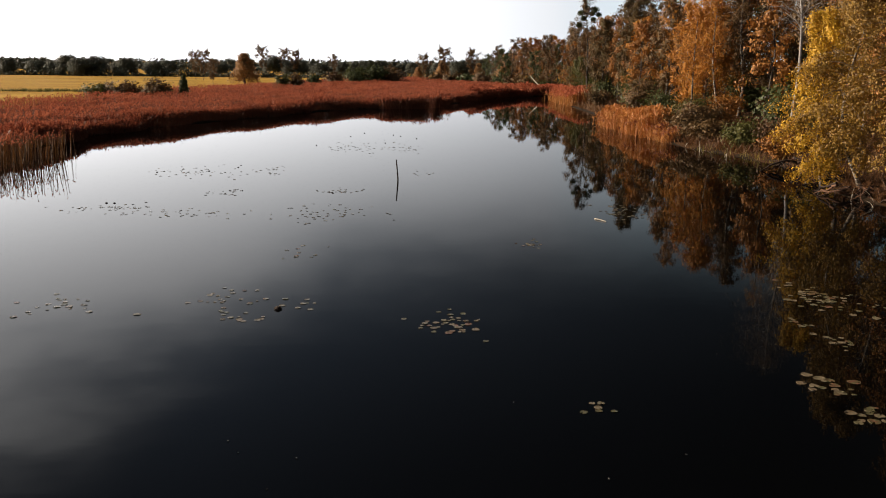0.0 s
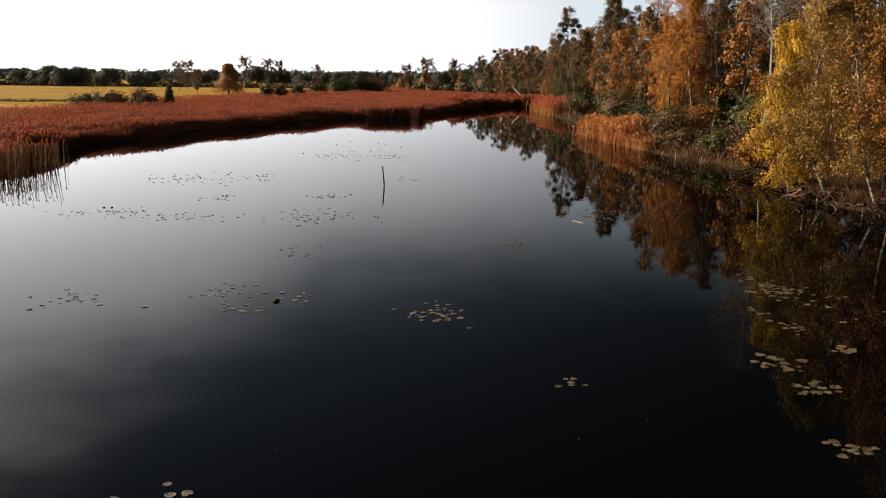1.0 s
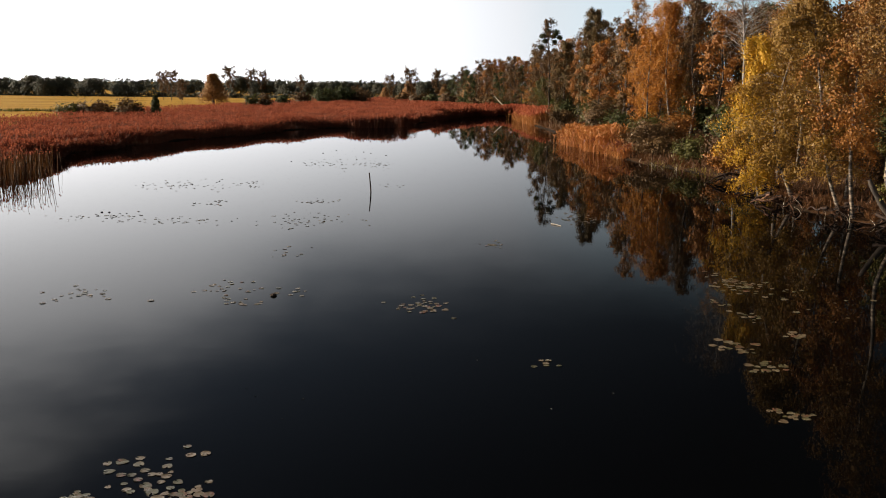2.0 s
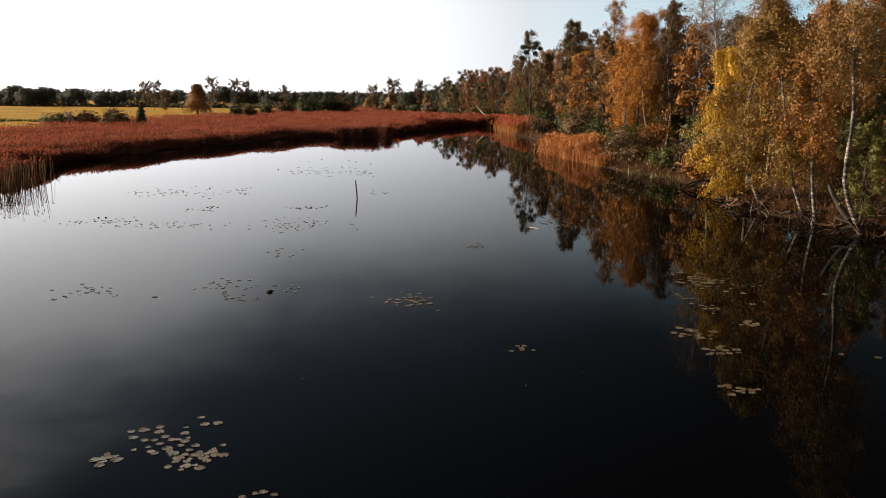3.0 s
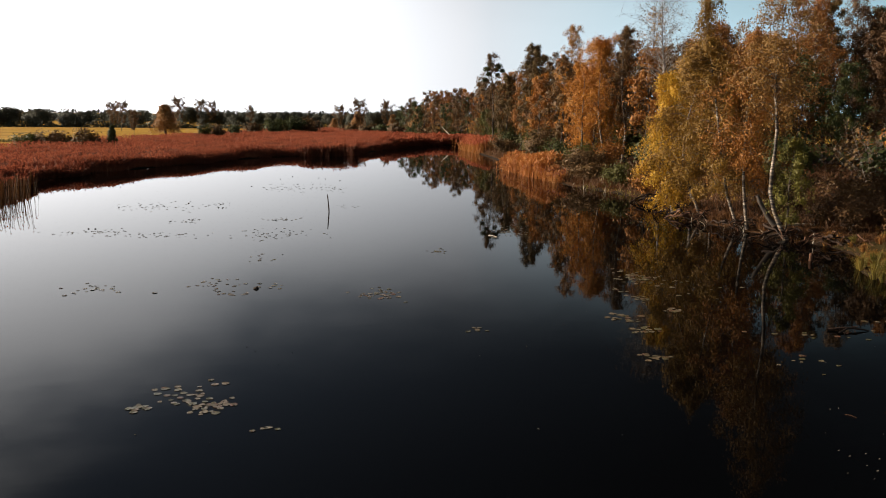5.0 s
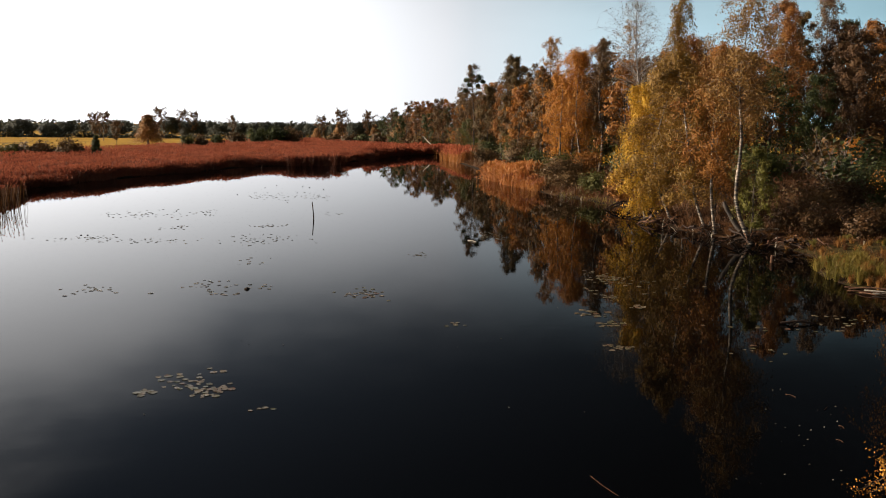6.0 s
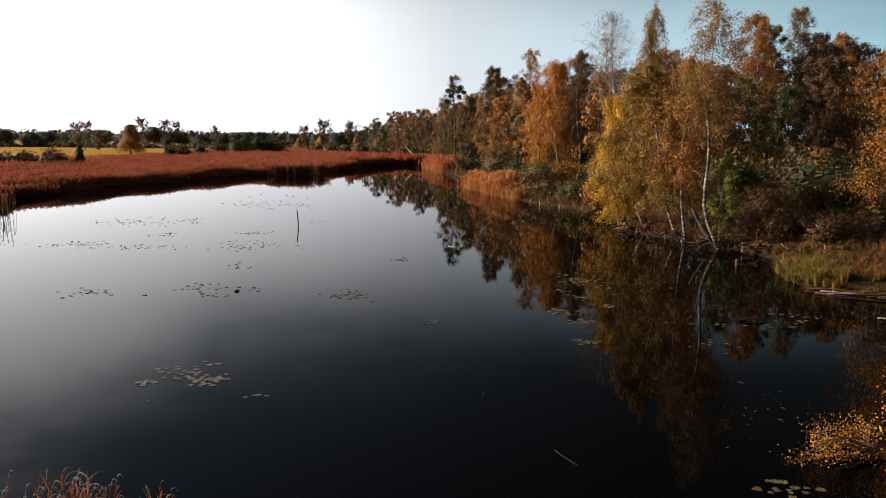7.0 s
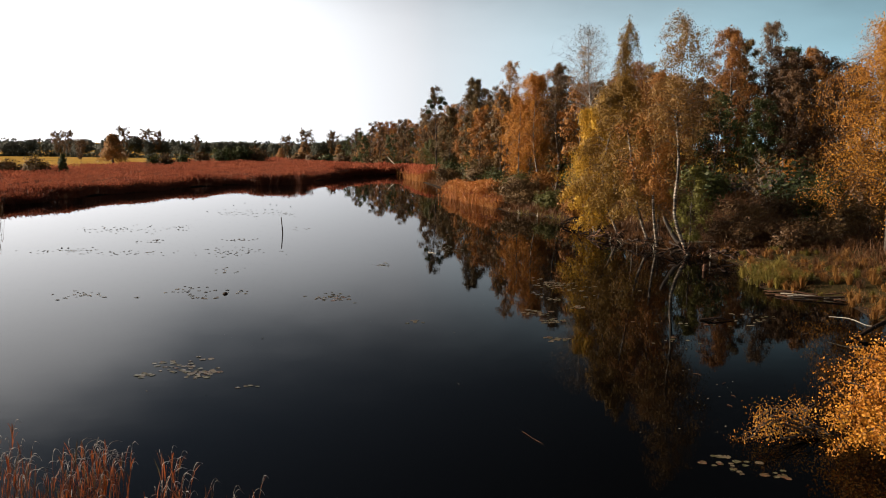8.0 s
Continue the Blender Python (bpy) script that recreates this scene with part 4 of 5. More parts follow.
# ---- reeds ----
def reed_bed(name, seed, xy, tall, stem_mat, plume_mat, label, thick=0.02, leaves=2, plume=0.26, z0=None):
    rng = np.random.default_rng(seed)
    n = len(xy)
    base = np.column_stack([xy, ground_z(xy[:, 0], xy[:, 1]) - 0.05]) if z0 is None else np.column_stack([xy, np.full(n, z0)])
    swell = np.sin(0.42 * xy[:, 0] + 0.21 * xy[:, 1]) + np.sin(0.31 * xy[:, 1] - 0.47 * xy[:, 0] + 1) + np.sin(0.9 * xy[:, 0] - 0.35 * xy[:, 1] + 2)
    h = (tall * (1 + 0.10 * swell) * rng.normal(1, 0.09, n))[:, None]
    sway = np.column_stack([rng.normal(0.05, 0.09, n), rng.normal(0, 0.09, n), np.zeros(n)])
    top = base + np.array([0, 0, 1.0]) * h + sway * h
    az = rng.uniform(0, 6.28, n)
    wv = np.column_stack([np.cos(az), np.sin(az), np.zeros(n)])
    stems, heads = Soup(), Soup()
    stems.strips(base, top, wv * thick * rng.uniform(0.6, 1.3, (n, 1)), 0.5)
    for i in range(leaves):
        u = rng.uniform(0.3, 0.95, (n, 1))
        at = base + (top - base) * u
        az2 = rng.uniform(0, 6.28, n)
        d = np.column_stack([np.cos(az2), np.sin(az2), rng.uniform(0.2, 1.6, n)])
        d = unit(d) * rng.uniform(0.22, 0.42, (n, 1))
        side = unit(np.cross(d, rng.normal(size=(n, 3)))) * thick * 1.4
        stems.diamonds(at + d, d, side)
    up = unit(np.column_stack([rng.normal(0.3, 0.7, n), rng.normal(0, 0.7, n), np.ones(n)])) * plume * rng.uniform(0.6, 1.2, (n, 1))
    heads.diamonds(top + up * 0.6, up, wv * plume * 0.5)
    thing = empty(name, pose(0, 0, 0), label, "reeds")
    tagged(part("stalk", stems.mesh("stalk", stem_mat), thing), kind="stuff")
    tagged(part("plume", heads.mesh("plume", plume_mat), thing), kind="stuff")
    return thing


def scatter(seed, n, box, keep):
    """n places in the box (x0, y0, x1, y1) where keep(x, y, shore distance) holds."""
    rng = np.random.default_rng(seed)
    out = []
    have = 0
    while have < n:
        x, y = rng.uniform(box[0], box[2], 20000), rng.uniform(box[1], box[3], 20000)
        ok = keep(x, y, shore_distance(x, y))
        out.append(np.column_stack([x, y])[ok])
        have += ok.sum()
    return np.concatenate(out)[:n]


def bed_back(x, y):
    """Whether a place lies in front of the reed bed's back edge."""
    edge = np.interp(y, [60, 120, 160, 208, 334], [-59, -59, -59, -50, -28])
    return (x > edge) & (y < 335) & (x < 24)


reed_bed("reed_bed", 301, scatter(301, 24000, (-60, 60, 24, 215), lambda x, y, d: (d > -0.3 + 0.9 * np.sin(0.5 * x + 0.3 * y) * np.sin(0.23 * y)) & (d < 3) & bed_back(x, y) & ((x < 8) | (y > 176))), 1.15, REED_STEM, REED_PLUME,
         "dense rust-red reeds along the far shore", 0.02, 1, 0.16)
reed_bed("reed_bed", 302, scatter(302, 76000, (-60, 55, 24, 335), lambda x, y, d: (d > 2) & bed_back(x, y) & ((x < 8) | (y > 178))), 1.28, REED_STEM, REED_PLUME,
         "wide bed of rust-red reeds behind the pond", 0.02, 0, 0.17)
# stalks coloured bracken brown so they read as unlit silhouettes
reed_bed("reed_bed", 303, scatter(303, 900, (-36, 50, -22, 72), lambda x, y, d: (d > -10) & (np.hypot((x + 32) / 6.6, (y - 60) / 9) ** 2 < rng.uniform(0, 1, len(x)))), 1.6, BRACKEN, REED_PLUME,
         "thin stand of reeds growing out of the water", 0.022, 0, 0.1, -0.1)


def clumped(seed, n, hearts):
    """n places gathered in uneven clumps round the hearts (x, y, reach)."""
    rng = np.random.default_rng(seed)
    h = np.array(hearts)
    k = rng.choice(len(h), n, p=h[:, 2] ** 2 / (h[:, 2] ** 2).sum())
    return h[k, :2] + rng.normal(0, 0.5, (n, 2)) * h[k, 2:3]


reed_bed("reed_bed", 304, clumped(304, 4200, [(19.6, 106, 1.3), (20.2, 103, 1.6), (19.6, 99.5, 1.5), (20.6, 97, 1.7), (20.0, 94, 1.4), (20.6, 91, 1.6), (20.4, 88, 1.1), (21.6, 100, 1.5), (22.0, 94, 1.4)]), 1.75,
         REED_GOLD, REED_GOLD, "golden reeds along the wooded bank", 0.024, 2, 0.22)
reed_bed("reed_bed", 308, clumped(308, 900, [(21.0, 85, 1.3), (19.2, 103, 1.2), (20.6, 82, 0.8), (19.6, 91, 1.0)]), 1.2, REED_GOLD, REED_STEM, "low golden reeds at the water's edge", 0.022, 2, 0.16)
reed_bed("reed_bed", 305, clumped(305, 2600, [(22.0, 172, 2.0), (22.4, 166, 2.2), (22.4, 160, 2.2), (22.2, 153, 1.8), (24.0, 164, 2.4)]), 2.1, REED_GOLD, REED_PLUME, "orange reeds at the end of the bank", 0.03, 2, 0.26)
reed_bed("reed_bed", 307, clumped(307, 1500, [(-6.5, 139.2, 1.6), (-4.0, 140.5, 1.6), (-9.0, 138.8, 1.4), (-1.5, 143.5, 1.2)]), 1.6, REED_STEM, REED_PLUME, "dark stand of reeds ahead of the bed", 0.026, 2, 0.18, -0.1)
reed_bed("reed_bed", 306, scatter(306, 5000, (4, 172, 27, 215), lambda x, y, d: (d > -0.5) & (d < 9) & (y > 172 + 0.6 * np.abs(x - 8))), 1.6, REED_STEM, REED_PLUME, "rust-red reeds round the far inlet", 0.035, 1, 0.32)


def tall_reed(seed):
    """A reed near by: a round stalk, narrow upright leaves and a thin arching head."""
    rng = np.random.default_rng(seed)
    h = rng.normal(1.72, 0.15)
    st, hd = Soup(), Soup()
    d = np.array([rng.normal(0.2, 0.2), rng.normal(0, 0.2), 0])
    b = np.zeros(3)
    ln = bend([b, b + [0.02, 0, h * 0.5] + d * 0.1, b + [0, 0, h] + d * 0.4], 7)
    st.tube(ln, np.linspace(0.005, 0.002, 7), 4)
    e = ln[-1]
    g = unit(np.array([0.9 + rng.normal(0, 0.5), rng.normal(0, 0.4), 0])) * rng.uniform(0.05, 0.17)
    lift = rng.uniform(0.08, 0.2)
    head = bend([e, e + g * 0.35 + [0, 0, lift * 0.8], e + g + [0, 0, lift], e + g * 1.7 + [0, 0, lift * rng.uniform(0.3, 0.8)]], 8)
    hd.tube(head, np.array([0.002, 0.003, 0.004, 0.005, 0.005, 0.004, 0.003, 0.001]), 4)
    made = [("stalk", st.mesh("stalk", REED_DRY, True), ""), ("seed_head", hd.mesh("seed_head", REED_HEAD, True), "thin silvery arching seed head")]
    for q in range(rng.integers(6, 10)):
        a = ln[rng.integers(1, 6)]
        az = rng.uniform(0, 6.28)
        o = np.array([math.cos(az), math.sin(az), 0])
        L = rng.uniform(0.25, 0.5)
        arc = bend([a, a + o * L * 0.12 + [0, 0, L * 0.6], a + o * L * rng.uniform(0.2, 0.5) + [0, 0, L * rng.uniform(0.8, 1.05)]], 5)
        wd = np.cross(o, [0, 0, 1.0]) * rng.uniform(0.006, 0.013)
        taper = np.array([0.6, 1, 0.9, 0.6, 0.08])[:, None]
        v = np.stack([arc - wd * taper, arc + wd * taper], 1).reshape(-1, 3)
        k = np.arange(4)[:, None] * 2
        made.append(("leaf", mesh_of("leaf", v, np.concatenate([k, k + 1, k + 3, k + 2], 1), REED_DRY), ""))
    return made


REED_KINDS = [tall_reed(320 + s) for s in range(16)]
rng = np.random.default_rng(310)
for cx, cy, rx, ry, n in ((-6.35, -1.7, 0.35, 0.5, 60), (-5.15, -1.9, 0.35, 0.4, 44), (-4.6, -2.0, 0.35, 0.5, 60), (-3.3, -3.0, 0.3, 0.4, 36), (-2.5, -3.7, 0.4, 0.3, 8), (-5.6, -2.9, 0.5, 0.4, 12)):
    for q in range(n):
        reed = empty("reed", pose(cx + rng.normal(0, rx * 0.6), cy + rng.normal(0, ry * 0.6), -0.1, rng.normal(0, 4), rng.normal(0, 4), rng.normal(0, 35)) @ Matrix.Scale(rng.uniform(0.72, 1.06), 4),
                     "rust-red reed with a thin silvery bent head", "reed", "reeds near the shore")
        for nm, me, lab in REED_KINDS[int(rng.integers(len(REED_KINDS)))]:
            part(nm, me, reed, lab)


# ---- undergrowth ----
def tufts(name, seed, xy, tall, wide, mat, label, lean=0.35):
    rng = np.random.default_rng(seed)
    n = len(xy)
    base = np.column_stack([xy, ground_z(xy[:, 0], xy[:, 1]) - 0.03])
    h = tall * rng.uniform(0.5, 1.2, (n, 1))
    top = base + h * unit(np.column_stack([rng.normal(0, lean, n), rng.normal(0, lean, n), np.ones(n)]))
    az = rng.uniform(0, 6.28, n)
    sp = Soup()
    sp.strips(base, top, np.column_stack([np.cos(az), np.sin(az), np.zeros(n)]) * wide, 0.15)
    return tagged(new(name, sp.mesh(name, mat)), label, "undergrowth", kind="stuff")


tufts("bracken", 401, scatter(401, 34000, (20, 12, 62, 98), lambda x, y, d: (d > np.where(y < 38, 5.5, 0.8)) & (d < 40)), 0.8, 0.022, BRACKEN, "brown dead bracken and grass on the wooded bank", 0.6)
tufts("bracken", 402, scatter(402, 16000, (18, 70, 44, 180), lambda x, y, d: (d > 0.5) & (d < 14)), 0.9, 0.05, BRACKEN, "brown dead bracken under the trees", 0.6)


def tussocks(name, seed, hearts, blades, tall, mat, label):
    """Tussocks whose blades spring outwards from their hearts and bend over."""
    rng = np.random.default_rng(seed)
    h = np.repeat(hearts, blades, axis=0)
    n = len(h)
    az, out = rng.uniform(0, 6.28, n), np.abs(rng.normal(0, 0.5, n))
    d = np.column_stack([np.cos(az), np.sin(az)])
    size = np.repeat(rng.uniform(0.55, 1.3, len(hearts)), blades)
    base = np.column_stack([h + d * (0.14 * out * size)[:, None], ground_z(h[:, 0], h[:, 1]) - 0.03])
    L = (tall * size * rng.uniform(0.6, 1.15, n))[:, None]
    mid = base + L * 0.65 * unit(np.column_stack([d * (0.5 * out)[:, None], np.ones(n)]))
    tip = mid + L * 0.45 * unit(np.column_stack([d * (0.3 + 1.2 * out)[:, None], rng.uniform(-0.5, 0.8, n)]))
    side = np.column_stack([-d[:, 1], d[:, 0], np.zeros(n)]) * 0.011
    sp = Soup()
    sp.strips(base, mid, side, 1.0)
    sp.strips(mid, tip, side, 0.15)
    return tagged(new(name, sp.mesh(name, mat)), label, "grass", kind="stuff")


bank_low = lambda x, y, d: (d > -0.2) & (d < 7)
tussocks("sedge", 403, scatter(403, 46, (21.4, 23.6, 26.5, 30), lambda x, y, d: (d > -0.15) & (d < 2.2)), 80, 0.85, SEDGE, "bright green sedge tussocks at the water's edge")
tussocks("sedge", 407, scatter(407, 50, (21, 12, 34, 37), bank_low), 70, 0.5, SEDGE, "green sedge tussocks on the low bank")
tussocks("grass_tussock", 408, scatter(408, 120, (21, 12, 30, 27), lambda x, y, d: (d > -0.1) & (d < 6)), 80, 0.6, STRAW, "orange-brown dead grass tussocks on the low bank")
tussocks("grass_tussock", 412, scatter(412, 60, (23, 27, 34, 38), bank_low), 70, 0.5, STRAW, "russet grass tussocks along the wood's edge")
tufts("short_grass", 410, scatter(410, 4500, (20.5, 12, 36, 40), lambda x, y, d: (d > 0.1) & (d < 9) & (np.sin(0.9 * x + 0.5 * y) + np.sin(0.8 * y - 0.6 * x + 1) > -0.3)), 0.2, 0.018, BRACKEN, "short dead grass covering the low bank", 0.7)
tussocks("grass_tussock", 409, scatter(409, 190, (21, 12, 36, 40), lambda x, y, d: (d > 1.5) & (d < 10)), 60, 0.55, BRACKEN, "dark brown dead grass tussocks on the low bank")
tussocks("sedge", 411, scatter(411, 110, (20.5, 36, 26, 64), lambda x, y, d: (d > 0.1) & (d < 2.2)), 50, 0.6, BRACKEN, "dark dead sedge along the undercut bank")
tufts("sedge", 404, scatter(404, 130, (19, 64, 27, 76), lambda x, y, d: (d > -0.4) & (d < 0.8)), 0.55, 0.022, SEDGE, "green sedge at the water's edge", 0.3)


# ---- roots, logs and sticks ----
def stick(name, pts, r0, r1, mat, label, category="stick", sides=7, knots=10):
    p = bend(pts, knots)
    sp = Soup()
    sp.tube(p - p[0], np.linspace(r0, r1, knots) * (1 + 0.12 * np.sin(np.arange(knots) * 2.1)), sides)
    ob = new(name, sp.mesh(name, mat, True))
    ob.location = p[0]
    return tagged(ob, label, category)


stick("pole", [(-2.76, 53.6, -0.4), (-2.78, 53.6, 0.2), (-2.83, 53.6, 0.8), (-2.87, 53.6, 1.25)], 0.05, 0.035, WET_WOOD, "thin dark pole standing in the open water", "pole")

rng = np.random.default_rng(500)
for cx, cy, n, spread_, mat, label in ((24.4, 38.6, 30, 1.8, WET_WOOD, "dark tangle of bared birch roots over the water"), (23.4, 43.0, 26, 1.8, WET_WOOD, "bared dark roots at the water's edge"),
                                       (22.3, 48.0, 24, 2.0, WET_WOOD, "bared roots and broken twigs at the water's edge"), (25.2, 35.5, 18, 1.6, WET_WOOD, "low tangle of dark roots and twigs"),
                                       (23.2, 53.5, 26, 2.0, WET_WOOD, "roots and dead twigs at the water's edge"), (24.0, 61.0, 20, 2.2, WET_WOOD, "dead twigs along the bank")):
    thing = empty("roots", pose(cx, cy, 0.1), label, "roots", "bared roots")
    for q in range(n):
        az = rng.uniform(0, 6.28)
        o = np.array([math.cos(az), math.sin(az), 0]) * spread_ * rng.uniform(0.35, 0.95)
        a = rng.normal(0, 0.4, 3) * np.array([1.6, 1.6, 0.35]) + [0, 0, 0.5]
        drop = rng.uniform(0.25, 0.8)
        pts = bend([a, a + o * 0.4 - [0, 0, drop * rng.uniform(0.1, 0.4)], a + o * 0.85 - [0, 0, drop * rng.uniform(0.5, 0.8)], a + o * 1.25 - [0, 0, drop]], 8)
        pts[1:-1] += rng.normal(0, 0.05, (6, 3))
        sp = Soup()
        r = rng.uniform(0.02, 0.04) if rng.uniform() < 0.6 else rng.uniform(0.05, 0.11)
        sp.tube(pts, np.linspace(r, r * 0.3, 8), 6)
        # colour splits the roots: browner for sunlit ones, near black for shaded
        part("root", sp.mesh("root", DEAD_WOOD if rng.uniform() < 0.35 else mat, True), thing)

stick("log", [(25.2, 41.6, 0.45), (26.4, 41.6, 0.5), (27.6, 41.5, 0.5)], 0.11, 0.09, PALE_WOOD, "pale barkless log lying on the bank", "log")
stick("log", [(21.4, 23.0, 0.08), (22.3, 22.5, 0.2), (23.4, 21.7, 0.14), (25.2, 21.5, 0.3)], 0.025, 0.035, DEAD_WOOD, "weathered log lying along the water's edge", "log")
stick("log", [(22.0, 21.6, 0.1), (23.2, 21.0, 0.14), (24.4, 20.6, 0.2)], 0.03, 0.045, WET_WOOD, "wet dark log at the water's edge", "log")
stick("branch", [(18.7, 12.3, -0.02), (19.7, 12.8, 0.2), (21.0, 13.5, 0.45), (23.2, 14.6, 0.6)], 0.05, 0.12, WET_WOOD, "dark fallen branch reaching into the water", "branch")
stick("branch", [(19.4, 14.6, 0.5), (19.8, 13.9, 0.56), (20.1, 13.3, 0.42), (20.4, 13.1, 0.38)], 0.012, 0.022, PALE_WOOD, "bleached forked twig on the fallen branch", "branch")
stick("stake", [(21.8, 30.9, -0.2), (21.85, 30.9, 0.4)], 0.09, 0.1, DEAD_WOOD, "short broken stake in the water", "stake")
stick("stump", [(27.4, 26.2, 0.1), (27.4, 26.2, 0.5), (27.3, 26.2, 0.85)], 0.24, 0.15, DEAD_WOOD, "weathered broken tree stump on the bank", "stump")
stick("leaning_trunk", [(24.4, 39.0, 0.2), (23.7, 39.3, 1.0), (23.1, 39.5, 2.0), (22.9, 39.6, 2.5)], 0.2, 0.1, DARK_BARK, "short dark dead trunk leaning beside the birch", "trunk")
stick("fallen_tree", [(22.0, 203, 1.6), (20.5, 206, 3.2), (19.6, 208, 4.4)], 0.14, 0.05, PALE_WOOD, "pale dead trunk leaning out of the reeds", "trunk")
stick("floating_stick", [(4.22, 3.5, 0.015), (4.32, 3.0, 0.02), (4.48, 2.5, 0.015)], 0.006, 0.004, DEAD_WOOD, "thin stick floating on the dark water", "stick")
stick("floating_stick", [(7.0, 40.5, 0.02), (7.15, 40.2, 0.04), (7.4, 39.8, 0.02)], 0.025, 0.02, PALE_WOOD, "pale broken stick floating on the water", "stick")
stick("floating_stick", [(10.96, 8.51, 0.01), (11.06, 8.39, 0.02), (11.1, 8.23, 0.01)], 0.007, 0.004, DEAD_WOOD, "thin reed stem floating on the dark water", "stick")
stick("floating_stick", [(11.29, 7.17, 0.01), (11.435, 7.315, 0.02), (11.52, 7.42, 0.01)], 0.007, 0.004, DEAD_WOOD, "thin reed stem floating on the dark water", "stick")
stick("floating_stick", [(10.99, 6.01, 0.01), (11.03, 5.925, 0.02), (11.01, 5.8, 0.01)], 0.007, 0.004, DEAD_WOOD, "thin reed stem floating on the dark water", "stick")
stick("floating_stick", [(10.41, 5.11, 0.01), (10.465, 5.03, 0.02), (10.46, 4.91, 0.01)], 0.007, 0.004, DEAD_WOOD, "thin reed stem floating on the dark water", "stick")
stick("branch", [(15.03, 16.75, 0.02), (15.67, 16.65, 0.1), (16.36, 16.58, 0.02)], 0.06, 0.02, WET_WOOD, "black waterlogged branch lying in the water", "branch")
stick("branch", [(15.11, 16.23, 0.02), (15.67, 16.65, 0.1), (16.01, 16.64, 0.14)], 0.04, 0.015, WET_WOOD, "black waterlogged branch lying in the water", "branch")


# ---- water lilies and floating bits ----
def pad_mesh(seed):
    rng = np.random.default_rng(seed)
    n = 14
    ang = np.linspace(0.22, 2 * np.pi - 0.22, n)
    rad = 1 + 0.07 * np.sin(3 * ang + rng.uniform(0, 6)) + rng.normal(0, 0.045, n)
    rim = np.column_stack([np.cos(ang) * rad, np.sin(ang) * rad * 0.9, 0.02 + np.abs(rng.normal(0, 0.025, n)) + 0.1 * np.maximum(0, np.cos(ang - rng.uniform(0, 6.28))) ** 3])
    inner = np.column_stack([np.cos(ang) * 0.5, np.sin(ang) * 0.45, 0.03 + np.abs(rng.normal(0, 0.02, n))])
    low = rim * [0.98, 0.98, 0] + [0, 0, -0.03]
    v = np.concatenate([inner, rim, low])
    k = np.arange(n - 1)[:, None]
    f = np.concatenate([np.concatenate([k, k + n, k + n + 1, k + 1], 1), np.concatenate([k + n, k + 2 * n, k + 2 * n + 1, k + n + 1], 1)])
    c = len(v)
    v = np.concatenate([v, [[0.12, 0, 0.02]]])
    f = np.concatenate([f, np.array([[i, i + 1, c, c] for i in range(n - 1)])])
    me = bpy.data.meshes.new("lily_pad")
    me.from_pydata(v.tolist(), [], [tuple(dict.fromkeys(q)) for q in f.tolist()])
    me.materials.append(PAD)
    return me


PADS = [pad_mesh(s) for s in range(601, 609)]
PATCHES = [
    # x, y, reach across, reach along, pads, pad radius
    (0.25, 23.4, 0.8, 1.3, 34, 0.12), (3.25, 17.4, 0.35, 0.35, 6, 0.11), (11.6, 26.7, 0.9, 1.5, 44, 0.15), (10.0, 23.6, 0.4, 0.7, 9, 0.11), (10.3, 22.2, 0.4, 0.9, 10, 0.12),
    (8.7, 18.9, 0.45, 0.8, 14, 0.15), (8.9, 17.2, 0.6, 0.5, 12, 0.15), (10.8, 19.9, 0.35, 0.4, 7, 0.14), (8.0, 13.8, 0.35, 0.4, 12, 0.13), (-5.0, 11.2, 0.9, 0.9, 24, 0.13),
    (-4.2, 10.0, 0.55, 0.6, 22, 0.13), (-5.9, 10.1, 0.25, 0.4, 6, 0.13), (-2.7, 8.4, 0.35, 0.3, 4, 0.1), (8.2, 0.7, 0.9, 0.7, 16, 0.13), (9.2, -0.1, 0.4, 0.4, 5, 0.13),
    (-11.2, 24.8, 1.5, 1.4, 30, 0.13), (-6.4, 25.8, 1.1, 1.5, 36, 0.12), (-5.4, 23.8, 0.6, 0.6, 14, 0.12), (-4.0, 25.2, 0.3, 0.6, 9, 0.13), (8.6, 42.5, 1.2, 2.4, 40, 0.16),
    (14.6, 16.2, 2.4, 1.0, 16, 0.12), (17.6, 17.2, 1.6, 1.2, 12, 0.12), (12.2, 13.2, 1.0, 0.8, 8, 0.12), (13.0, 24.5, 1.6, 2.0, 12, 0.13),
    (-5.8, 48.5, 1.8, 1.6, 26, 0.13), (-5.5, 41.5, 2.6, 3.0, 60, 0.13), (-11.8, 48.0, 1.2, 1.4, 22, 0.13), (-16.0, 57.0, 3.6, 3.0, 60, 0.14), (-11.5, 57.5, 1.6, 3.0, 26, 0.14),
    (-16.0, 42.2, 2.4, 1.8, 52, 0.13), (-11.8, 41.0, 2.6, 1.4, 44, 0.13), (-6.8, 75.0, 3.4, 6.0, 60, 0.15), (-3.0, 74.0, 2.0, 3.0, 26, 0.15), (3.6, 34.8, 0.9, 1.2, 14, 0.11),
    (-5.4, 32.3, 1.0, 1.4, 14, 0.11), (-1.4, 57.5, 1.0, 1.8, 10, 0.13),
]
rng = np.random.default_rng(610)
